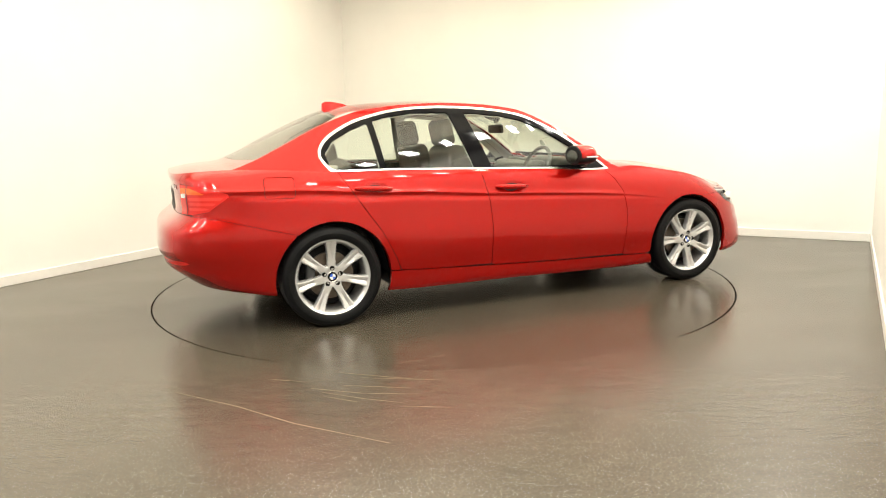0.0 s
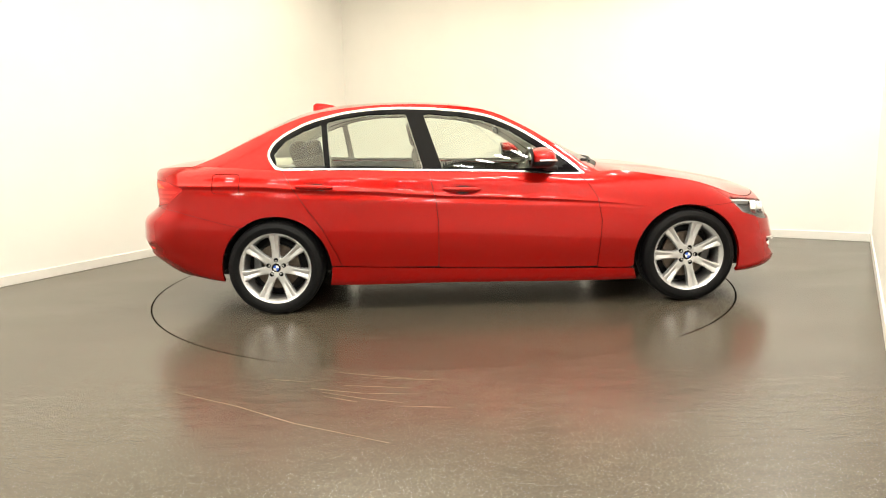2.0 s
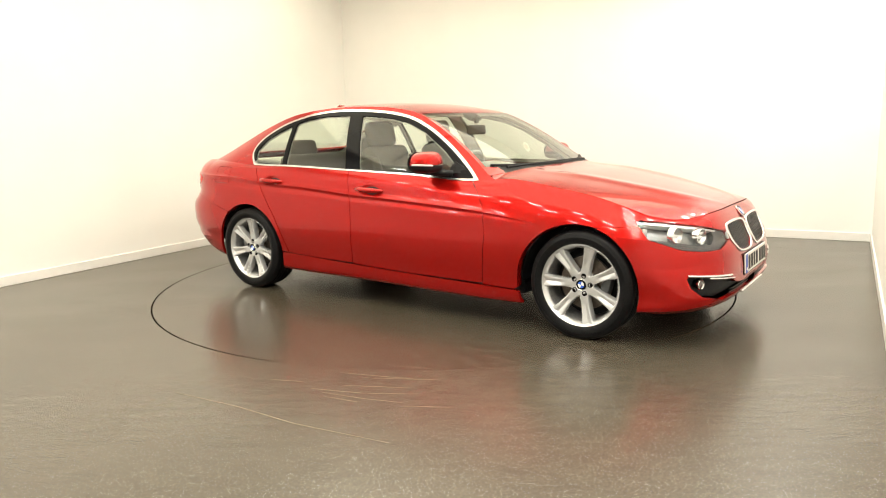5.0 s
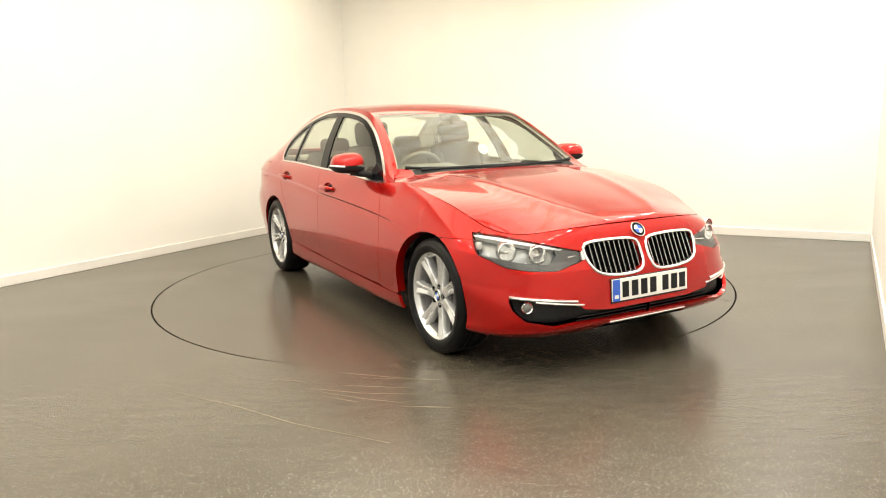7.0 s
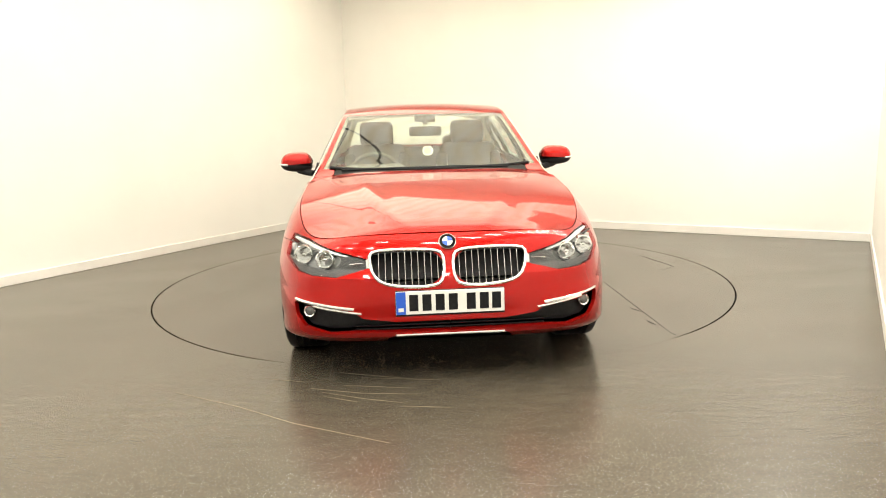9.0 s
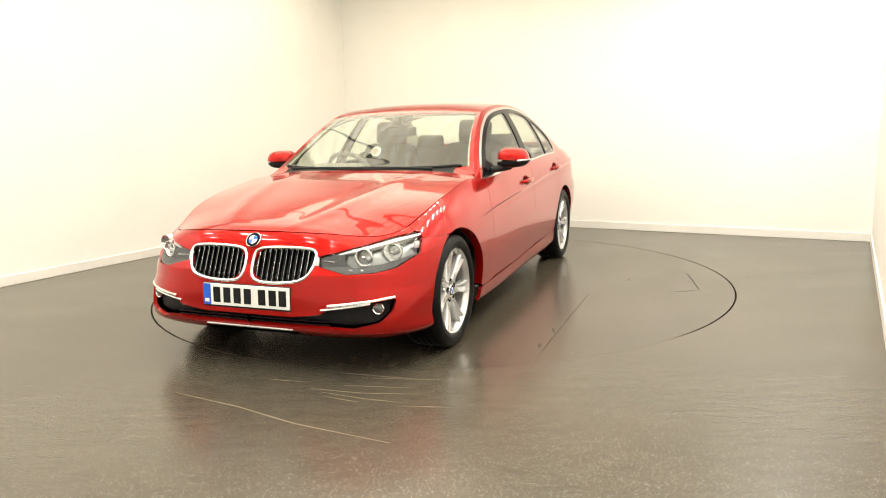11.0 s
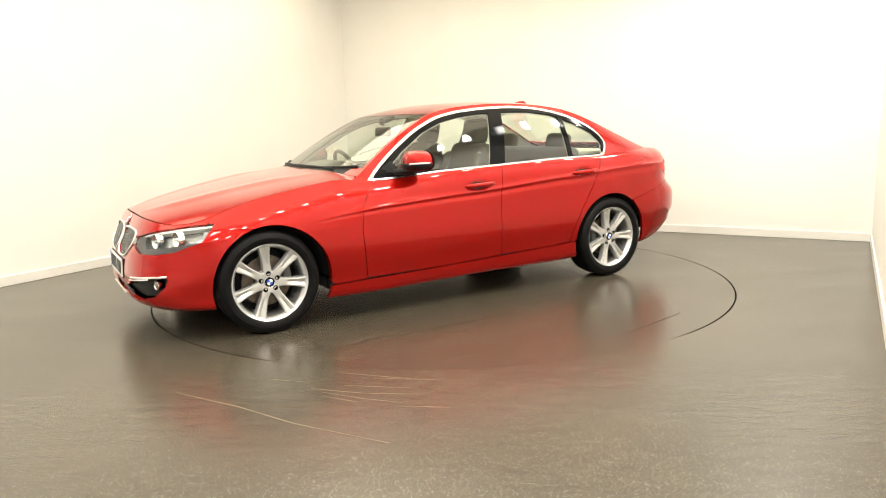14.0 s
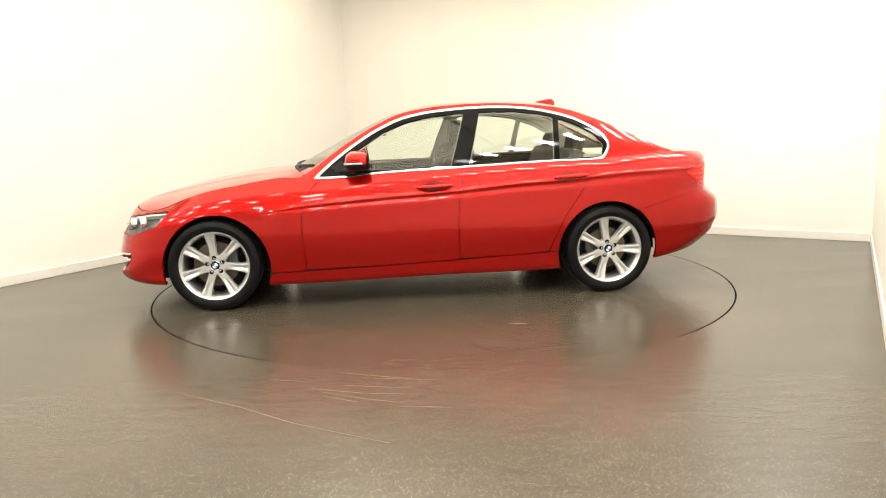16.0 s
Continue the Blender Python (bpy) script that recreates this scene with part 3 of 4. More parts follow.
def side_y(x, z, G=None):
    """Half width of the side skin at (x, z)."""
    gx, ga, gz = (WX, WA, WZ) if G is None else local(G)
    d = (gx - x) ** 2 + (gz - z) ** 2 + np.where(ga < 0.3, 9, 0)
    i = np.unravel_index(np.argmin(d), d.shape)
    return float(ga[i])


def tail_x(y, z):
    d = (WA - abs(y)) ** 2 + (WZ - z) ** 2 + np.where(WX > -1.8, 9, 0)
    i = np.unravel_index(np.argmin(d), d.shape)
    return float(WX[i])


GAP = 0.0022
# outlines on the side, (x, z)
FRONT_SEAM = [(0.649, 1.2), (0.649, 0.895), (0.713, 0.833), (0.771, 0.738), (0.796, 0.585), (0.785, 0.440), (0.769, 0.270)]
MID_SEAM = [(-0.365, 1.2), (-0.360, 0.945), (-0.337, 0.844), (-0.312, 0.731), (-0.300, 0.579), (-0.306, 0.300)]
REAR_SEAM = [(-1.36, 1.2), (-1.341, 0.983), (-1.248, 0.832), (-1.160, 0.700), (-1.076, 0.583), (-0.985, 0.400), (-0.955, 0.318)]
FRONT_DOOR = FRONT_SEAM + [(0.2, 0.276), (-0.306, 0.294)] + MID_SEAM[::-1]
REAR_DOOR = MID_SEAM + [(-0.7, 0.308), (-0.955, 0.322)] + REAR_SEAM[::-1]
SILL = [(-1.3, 0.0), (-1.3, 0.335), (-0.955, 0.322), (-0.306, 0.294), (0.2, 0.276), (0.769, 0.262), (1.15, 0.252), (1.15, 0.0)]
REAR_BUMPER = [(-2.7, 0.765), (-2.25, 0.745), (-2.05, 0.720), (-1.60, 0.600), (-1.5, 0.5), (-1.5, 0.0), (-2.7, 0.0)]
TAIL = [(-2.7, 0.925), (-2.25, 0.925), (-2.12, 0.909), (-2.00, 0.870), (-1.995, 0.853), (-2.11, 0.768), (-2.20, 0.748), (-2.7, 0.742)]
FUEL = [(-1.775, 0.955), (-1.62, 0.952), (-1.608, 0.940), (-1.612, 0.838), (-1.625, 0.828), (-1.775, 0.832), (-1.79, 0.842), (-1.788, 0.945)]
# outlines on the nose, (y, z), one half
HEAD = [(0.846, 0.686), (0.79, 0.700), (0.70, 0.690), (0.60, 0.665), (0.50, 0.638), (0.395, 0.613), (0.395, 0.570), (0.47, 0.552), (0.54, 0.533), (0.66, 0.535), (0.745, 0.548), (0.812, 0.600)]
KIDNEY = [(0.372, 0.645), (0.30, 0.653), (0.16, 0.654), (0.05, 0.646), (0.024, 0.625), (0.020, 0.560), (0.032, 0.505), (0.065, 0.486), (0.15, 0.480), (0.27, 0.489), (0.338, 0.510), (0.370, 0.556), (0.382, 0.615)]
INTAKE = [(-0.01, 0.318), (0.26, 0.318), (0.42, 0.338), (0.47, 0.372), (0.745, 0.413), (0.760, 0.394), (0.752, 0.345), (0.708, 0.292), (0.58, 0.258), (0.46, 0.268), (0.28, 0.266), (-0.01, 0.264)]
CHIN = [(-0.01, 0.246), (0.262, 0.246), (0.30, 0.228), (0.34, 0.10), (-0.01, 0.10)]


def arch(gx, gz, cx, r=0.368, cz=0.305):
    return r - np.hypot(gx - cx, gz - cz)


nose = np.where(WX > 1.45, 0.0, 1.0)          # keeps nose outlines off the flank
S = lambda P: poly_sdf(P, WX, WZ)
Q = lambda P: poly_sdf(P, WA, WZ) + nose * 5
mx = lambda *a: np.maximum.reduce([np.asarray(q) + 0 * WX for q in a])
ARCH_F, ARCH_R = arch(WX, WZ, 1.385), arch(WX, WZ, -1.393)
F_HEAD, F_KID, F_INT, F_CHIN = np.maximum(Q(HEAD), 1.705 + 0.9 * (0.69 - WZ) - WX), Q(KIDNEY), Q(INTAKE), Q(CHIN)
F_TAIL = mx(S(TAIL), 0.57 - WA)
# wing meets front bumper: level from the lamp to the wheel arch
F_BUMP = S([(3, 0.0), (1.45, 0.0), (1.45, 0.655), (1.60, 0.662), (1.722, 0.668), (1.735, 1.0), (3, 1.0)])
TAIL_BACK = np.where(WX < -1.9, 0.0, 5.0)
BOOT = mx(TAIL_BACK + WA - 0.60 + 0.10 * (WZ - 0.75), 0.745 - WZ, -1 * (WX * 0 + 1))
HANDLES = [(-1.118, 0.858, 0.020), (-0.142, 0.818, 0.016)]      # x, z, slope
F_BOWL = [0.036 * (np.hypot((WX - hx - 0.01) / 0.085, (WZ - hz) / 0.036) - 1) for hx, hz, _ in HANDLES]
PANELS = {
    "front_door": mx(S(FRONT_DOOR) + GAP, -F_BOWL[1]),
    "rear_door": mx(S(REAR_DOOR) + GAP, ARCH_R, -F_BOWL[0]),
    "sill": mx(S(SILL) + 0.005, ARCH_F, ARCH_R),
    "front_wing": mx(0.0 - S(FRONT_DOOR) + GAP, 0.66 - WX, -F_BUMP + 0.0012, -S(SILL) + GAP, ARCH_F, -F_HEAD + GAP),
    "front_bumper": mx(F_BUMP + 0.0012, ARCH_F, -F_HEAD + GAP, -F_KID, -F_INT, -F_CHIN),
    "rear_wing": mx(-S(REAR_DOOR) + GAP, WX + 0.9, -S(SILL) + GAP, ARCH_R, -S(REAR_BUMPER) + 0.001, -F_TAIL + GAP, -S(FUEL) + 0.002, -BOOT + GAP),
    "rear_bumper": mx(S(REAR_BUMPER) + 0.002, ARCH_R),
    "fuel_flap": S(FUEL) + 0.002,
    "boot_panel": mx(BOOT + GAP, -F_TAIL + GAP, -S(REAR_BUMPER) + 0.001),
}
# the flap is on one side only
WING_PLAIN = mx(-S(REAR_DOOR) + GAP, WX + 0.9, -S(SILL) + GAP, ARCH_R, -S(REAR_BUMPER) + 0.001, -F_TAIL + GAP, -BOOT + GAP)
for name, F in PANELS.items():
    for mirror in (False, True):
        if mirror and name == "fuel_flap":
            continue
        G = WRAP - np.array(OFF)
        if mirror and name == "rear_wing":
            F = WING_PLAIN
        ob = skin(name, G, WN, F, M_PAINT, car, "", 0.05 if name in ("front_wing", "rear_wing") else 0.02, mirror)
        if ob:
            ob.location = OFF
# inner shell, just under the skin, so that joints read dark
SHELL = WRAP - np.array(OFF) - WN * 0.022
for mirror in (False, True):
    ob = skin("inner_shell", SHELL, WN, mx(ARCH_F, ARCH_R, -F_HEAD, -F_KID, -F_INT, -F_CHIN, -F_TAIL), M_DARK, car, "", 0.0, mirror)
    ob.location = OFF


# roof, bonnet, boot lid, glass
def TS(P):
    return poly_sdf(P, TX, TY)


tmx = lambda *a: np.maximum.reduce([np.asarray(q) + 0 * TX for q in a])
hood_back = 0.880 - 0.11 * (np.abs(TY) / 0.74) ** 2.6
screen_lo = 0.848 - 0.165 * (np.abs(TY) / 0.72) ** 2.5
screen_hi = 0.125 - 0.03 * (np.abs(TY) / 0.58) ** 2
back_hi = -1.245 - 0.02 * (np.abs(TY) / 0.58) ** 2
back_lo = -1.905 + 0.10 * (np.abs(TY) / 0.68) ** 3
RAIL_IN = np.array([[float(spline(RAIL_Y, x))] for x in TX[:, 0]])
side_band = np.abs(TY) - RAIL_IN            # negative inside the rail
T = TOP - np.array(OFF)
edge_in = np.abs(TY) - np.abs(TY).max(axis=1, keepdims=True) + 0.0035
nose_edge = XM_F + (XF - XM_F) * np.clip(1 - (np.abs(TY) / 0.783) ** 4.0, 0, 1) ** 0.25
TOPS = [
    ("bonnet", tmx(hood_back - TX + GAP, edge_in, TX - nose_edge + 0.007), M_PAINT, "smooth red bonnet with soft creases"),
    ("cowl", tmx(TX - hood_back + GAP, screen_lo - TX + GAP, np.abs(TY) - 0.63), M_DARK, "black cowl below the windscreen"),
    ("wing_corner", tmx(TX - hood_back + GAP, screen_lo - TX + GAP, 0.632 - TY), M_PAINT, ""),
    ("wing_corner", tmx(TX - hood_back + GAP, screen_lo - TX + GAP, 0.632 + TY), M_PAINT, ""),
    ("windscreen", tmx(TX - screen_lo, screen_hi - TX, side_band + 0.030), M_SCREEN, "clear tinted windscreen"),
    ("roof", tmx(np.minimum(np.maximum(TX - screen_hi + GAP, back_hi - TX + GAP), np.maximum(np.maximum(-side_band - 0.030 + GAP, TX - 0.80), -1.93 - TX)), TX - screen_lo, back_lo - TX), M_PAINT, ""),
    ("rear_window", tmx(TX - back_hi, back_lo - TX, side_band + 0.030), M_SCREEN, "tinted rear window"),
    ("boot_lid", tmx(TX - back_lo + GAP, np.where(TX < -1.97, edge_in, -1)), M_PAINT, ""),
]
for name, F, m, label in TOPS:
    ob = skin(name, T, TN, F, m, car, label, (0.003 if name == "roof" else 0.012) if m is M_PAINT else 0.0)
    ob.location = OFF

# dark seal that shows in the joint round the bonnet
seal = []
for a in np.linspace(-1, 1, 121):
    x = XM_F + (XF - XM_F) * math.sin(math.pi / 2 * (1 - abs(a)))
    seal.append((x - 0.003, math.copysign(max(0.0, float(top_half_width(x)) - 0.002), a), float(spline(TOP_Z, x)) - 0.006))
seal_ob = part("bonnet_seal", tube_bm(seal, 0.0045, 6), M_GROOVE, car)
seal_ob.location = OFF

# side glass, frames and bright trim
DLO = [(-1.362, 0.958), (-1.415, 1.02), (-1.440, 1.075), (-1.41, 1.144), (-1.337, 1.205), (-1.18, 1.285), (-0.95, 1.343), (-0.76, 1.365), (-0.567, 1.371), (-0.34, 1.362), (-0.11, 1.340),
       (0.081, 1.300), (0.273, 1.212), (0.466, 1.088), (0.622, 0.967), (0.715, 0.88), (0.67, 0.880), (0.176, 0.905), (-0.352, 0.925), (-0.951, 0.948)]


def rounded(P, times=2):
    """Cuts the corners of a closed outline."""
    for _ in range(times):
        out = []
        for (a, b), (c, d) in zip(P, P[1:] + P[:1]):
            out += [(0.8 * a + 0.2 * c, 0.8 * b + 0.2 * d), (0.2 * a + 0.8 * c, 0.2 * b + 0.8 * d)]
        P = out
    return P


DLO = rounded(DLO)
GLASS_F = [(0.560, 0.938), (0.400, 1.072), (0.200, 1.198), (0.045, 1.262), (-0.11, 1.296), (-0.34, 1.320), (-0.386, 1.318), (-0.262, 0.945)]
GLASS_R = [(-0.502, 1.325), (-0.76, 1.326), (-0.95, 1.304), (-1.044, 1.280), (-1.010, 0.975), (-0.392, 0.953)]
GLASS_Q = [(-1.080, 1.268), (-1.20, 1.225), (-1.325, 1.160), (-1.390, 1.080), (-1.368, 0.990), (-1.050, 0.978)]
D = poly_sdf(DLO, GX, GZ)
gmx = lambda *a: np.maximum.reduce([np.asarray(q) + 0 * GX for q in a])
panes = [poly_sdf(p, GX, GZ) for p in (GLASS_F, GLASS_R, GLASS_Q)]
G0 = GREEN - np.array(OFF)
belt = GZ - np.array([[float(spline(TOP_Z, x))] for x in GX[:, 0]])
for mirror in (False, True):
    obs = [skin("pillar_skin", G0, GN, gmx(-D + 0.001), M_PAINT, car, "", 0.01, mirror),
           skin("window_trim", G0, GN, gmx(D, np.minimum(-D - 0.017, belt - 0.012)), M_TRIM, car, "bright satin window trim", 0.006, mirror, 0.004),
           skin("window_frame", G0, GN, gmx(D + 0.016, *[-p for p in panes]), M_BLACK, car, "gloss black window frame", 0.025, mirror, 0.001)]
    for name, p in zip(("front_door_glass", "rear_door_glass", "quarter_glass"), panes):
        obs.append(skin(name, G0 - GN * 0.004, GN, p - 0.006, M_GLASS, car, "", 0.0, mirror))
    for o in obs:
        if o:
            o.location = OFF


# ---------------------------------------------------------------- car: lamps, grille, wheels, fittings
def put(ob):
    ob.location = OFF
    return ob


W0 = WRAP - np.array(OFF)
for mirror in (False, True):
    for F in F_BOWL:
        put(skin("handle_bowl", W0 - WN * (0.032 * np.clip(-F / 0.02, 0, 1) ** 0.5)[..., None], WN, F, M_PAINT, car, "", 0.0, mirror))

# head lamps
brow = poly_sdf([(0.86, 0.686), (0.79, 0.72), (0.70, 0.70), (0.60, 0.675), (0.47, 0.64), (0.49, 0.624), (0.60, 0.648), (0.70, 0.672), (0.79, 0.687), (0.85, 0.684)], WA, WZ) + nose * 5
lower = poly_sdf([(0.85, 0.635), (0.80, 0.606), (0.75, 0.590), (0.70, 0.577), (0.57, 0.566), (0.54, 0.580), (0.52, 0.606), (0.39, 0.602), (0.39, 0.55), (0.54, 0.50), (0.74, 0.52), (0.86, 0.59)], WA, WZ) + nose * 5
neck = poly_sdf([(0.525, 0.66), (0.515, 0.55), (0.38, 0.55), (0.38, 0.66)], WA, WZ) + nose * 5
head_solid = []
for mirror, sgn in ((False, -1), (True, 1)):
    lamp = put(skin("headlamp", W0, WN, F_HEAD - 0.001, M_CLEAR, car, "clear wrap-round headlamp lens", 0.0, mirror, -0.001))
    lamp.visible_shadow = False
    box_back = skin("housing", W0 - WN * 0.05, WN, F_HEAD - 0.004, M_SILVER, lamp, "", -0.044, mirror)
    skin("brow", W0, WN, np.maximum(brow, F_HEAD + 0.003), M_BROW, lamp, "pale silver upper band", 0.03, mirror, -0.012)
    skin("bezel", W0, WN, np.maximum(np.minimum(lower, neck), F_HEAD + 0.003), M_LAMPGREY, lamp, "dark grey lower band", 0.03, mirror, -0.014)
    for hy, hz, r in ((0.712, 0.618, 0.044), (0.600, 0.604, 0.042)):
        hx = nose_x(hy, hz) - 0.024
        m = pose(hx, sgn * hy, hz) @ pose(0, 0, 0, 0, 90, 0) @ pose(0, 0, 0, sgn * -14, 0, 0)
        part("reflector", lathe_bm([(0.012, -0.035), (0.028, -0.026), (r * 0.86, -0.004), (r, 0.006), (r + 0.004, 0.004), (r + 0.004, -0.03)], 32, m), M_CHROME, lamp, "bright round reflector", True)
        part("bulb", lathe_bm([(0.0, 0.002), (0.008, 0.0), (0.013, -0.010), (0.013, -0.035)], 20, m), M_CHROME, lamp, "", True)
    hx = nose_x(0.79, 0.64) - 0.035
    part("indicator", box_bm(0.02, 0.03, 0.04, pose(hx, sgn * 0.775, 0.635, 0, 0, sgn * 50), 0.008), M_BROW, lamp, "pale side indicator", True)
    part("light_bar", box_bm(0.008, 0.075, 0.005, pose(nose_x(0.44, 0.592) - 0.008, sgn * 0.44, 0.592, 0, 0, -sgn * 14), 0.001), M_CHROME, lamp)

    joint = poly_sdf([(0.396, 0.614), (0.374, 0.617), (0.376, 0.572), (0.396, 0.568)], WA, WZ) + nose * 5
    skin("joint", W0, WN, joint, M_BROW, lamp, "silver piece beside the grille", 0.01, mirror, 0.002)
    # kidney grille
    grille = put(skin("kidney_grille", W0 - WN * 0.06, WN, F_KID - 0.002, M_DARK, car, "black kidney grille with bright bars", -0.058, mirror))
    rim_pts, K = [], KIDNEY
    for (a0, b0), (a1, b1) in zip(K, K[1:] + K[:1]):
        for t in (0, 0.5):
            y, z = a0 + (a1 - a0) * t, b0 + (b1 - b0) * t
            rim_pts.append((nose_x(y, z) + 0.001, sgn * y, z))
    for _ in range(1):                                        # round the corners
        n = len(rim_pts)
        rim_pts = [tuple((Vector(rim_pts[i - 1]) + 2 * Vector(rim_pts[i]) + Vector(rim_pts[(i + 1) % n])) / 4) for i in range(n)]
    part("bright_frame", tube_bm(rim_pts, 0.0088, 10, True), M_CHROME, grille, "bright chrome frame", True)
    for i in range(10):
        y = 0.052 + i * 0.0315
        zs = [b0 + (b1 - b0) * (y - a0) / (a1 - a0) for (a0, b0), (a1, b1) in zip(K, K[1:] + K[:1]) if (a0 - y) * (a1 - y) < 0]
        z0, z1 = min(zs) + 0.008, max(zs) - 0.008
        bm = bmesh.new()
        prof = []
        xa, xb = nose_x(y, z0), nose_x(y, z1)
        for z in np.linspace(z0, z1, 5):
            x = xa + (xb - xa) * (z - z0) / (z1 - z0) - 0.010
            w = 0.0026
            prof.append([bm.verts.new((x, sgn * y - w, z)), bm.verts.new((x + 0.005, sgn * y, z)), bm.verts.new((x, sgn * y + w, z)), bm.verts.new((x - 0.022, sgn * y, z))])
        for p, q in zip(prof, prof[1:]):
            for k in range(4):
                bm.faces.new((p[k], p[(k + 1) % 4], q[(k + 1) % 4], q[k]))
        bm.faces.new(prof[0]), bm.faces.new(prof[-1][::-1])
        bmesh.ops.recalc_face_normals(bm, faces=list(bm.faces))
        part("bar", bm, M_BLACK, grille)
        part("bar_edge", tube_bm([(xa - 0.005, sgn * y, z0), (xb - 0.005, sgn * y, z1)], 0.0019, 6), M_EDGE, grille, "bright edge of a grille bar")

    # lower intake, fog lamp and bright strips
    intake = put(skin("intake", W0 - WN * 0.05, WN, F_INT - 0.002, M_DARK, car, "black lower air intake", -0.05, mirror))
    for z in (0.280, 0.298):
        pts = [(nose_x(y, z) - 0.022, sgn * y, z) for y in np.linspace(0.0, 0.46, 12)]
        part("mesh_bar", tube_bm(pts, 0.0045, 6), M_BLACK, intake)
    for z, dz, y0, y1, r in ((0.411, -0.030, 0.752, 0.46, 0.0078), (0.390, -0.030, 0.66, 0.425, 0.0058)):
        pts = []
        for t in np.linspace(0, 1, 14):
            y, zz = y0 + (y1 - y0) * t, z + dz * t
            pts.append((nose_x(y, zz) - 0.001, sgn * y, zz))
        part("bright_strip", tube_bm(pts, r, 8), M_CHROME, intake, "bright strip above the fog lamp", True)
    m = pose(nose_x(0.685, 0.358) - 0.032, sgn * 0.682, 0.358) @ pose(0, 0, 0, 0, 90, 0) @ pose(0, 0, 0, -sgn * 16, 0, 0)
    fog = part("fog_lamp", lathe_bm([(0.029, -0.03), (0.030, 0.004), (0.027, 0.008), (0.022, 0.004)], 32, m), M_CHROME, intake, "round fog lamp", True)
    part("fog_lens", lathe_bm([(0.024, 0.003), (0.016, 0.006), (0.007, 0.008), (0.0001, 0.0085)], 28, m), M_LENS, intake, "", True)
    part("inner_ring", lathe_bm([(0.024, 0.0), (0.014, -0.014), (0.001, -0.018)], 28, m), M_CHROME, intake, "", True)
    # chin
    chin = put(skin("chin", W0 - WN * 0.030, WN, F_CHIN - 0.004, M_DARK, car, "", -0.03, mirror))
    pts = [(nose_x(y, 0.249) + 0.004, sgn * y, 0.249 - 0.0 * y) for y in np.linspace(0, 0.262, 8)]
    part("bright_lip", tube_bm(pts, 0.007, 8), M_CHROME, chin, "bright strip under the bumper", True)

    # tail lamps
    tail = put(skin("tail_lamp", W0, WN, F_TAIL, M_TAIL, car, "red wrap-round tail lamp", 0.03, mirror, 0.001))
    amber = np.maximum(F_TAIL + 0.012, poly_sdf([(-2.7, 0.905), (-2.20, 0.905), (-2.12, 0.868), (-2.7, 0.868)], WX, WZ))
    skin("amber_lens", W0, WN, np.maximum(amber, 0.56 - WA), M_ORANGE, tail, "orange lens in the tail lamp", 0.0, mirror, 0.003)
    for zb in (0.842, 0.812, 0.782):
        bar_f = mx(F_TAIL + 0.012, np.abs(WZ - zb) - 0.0085, 0.67 - WA)
        skin("light_bar", W0, WN, bar_f, M_TAILBAR, tail, "bright red light bar", 0.0, mirror, 0.003)
    skin("split", W0, WN, mx(F_TAIL, np.abs(WA - 0.658) - 0.004, WX + 2.15), M_DARK, tail, "dark joint at the boot lid", 0.0, mirror, 0.0035)
    skin("reversing_lens", W0, WN, mx(F_TAIL + 0.014, WA - 0.645, np.abs(WZ - 0.862) - 0.016), M_BROW, tail, "pale reversing lens", 0.0, mirror, 0.003)
    # recess for the rear plate
    recess = mx(WX + 2.1, WA - 0.29, np.abs(WZ - 0.805) - 0.060)
    put(skin("plate_recess", W0, WN, recess, M_DARK, car, "dark recess in the boot lid", 0.0, mirror, 0.003))
    # reflector slot in the rear bumper
    slot = poly_sdf([(-2.7, 0.475), (-2.26, 0.470), (-2.24, 0.458), (-2.27, 0.446), (-2.7, 0.447)], WX, WZ)
    put(skin("rear_reflector", W0, WN, np.maximum(slot, 0.42 - WA), M_TAIL, car, "red reflector strip in the bumper", 0.01, mirror, 0.002))

for y in (-0.40, -0.44, -0.48):
    put(part("boot_mark", box_bm(0.006, 0.026, 0.028, pose(tail_x(y, 0.905) - 0.004, y, 0.905), 0.002), M_CHROME, car, "small bright bar on the boot lid"))

# number plate
plate_x = max(nose_x(0.0, 0.36), nose_x(0.0, 0.45)) + 0.004
plate = put(part("number_plate", box_bm(0.010, 0.520, 0.111, pose(plate_x, 0, 0.409, 0, -3, 0), 0.002), M_WHITE, car, "white number plate with black bars and a blue band"))
M_PL = pose(plate_x + 0.0055, 0, 0.409, 0, -3, 0)
part("blue_band", box_bm(0.002, 0.046, 0.109, M_PL @ pose(0, -0.236, 0), 0), M_BLUE, plate, "blue band")
part("band_mark", box_bm(0.002, 0.026, 0.018, M_PL @ pose(0.001, -0.236, -0.032)), M_WHITE, plate)
for y in (-0.175, -0.112, -0.049, 0.014, 0.100, 0.163, 0.222):
    part("bar", box_bm(0.002, 0.043, 0.079, M_PL @ pose(0, y, 0)), M_DARK, plate, "plain black bar")
put(part("plate_holder", box_bm(0.02, 0.525, 0.125, pose(plate_x - 0.012, 0, 0.405, 0, -3, 0), 0.004), M_DARK, car))


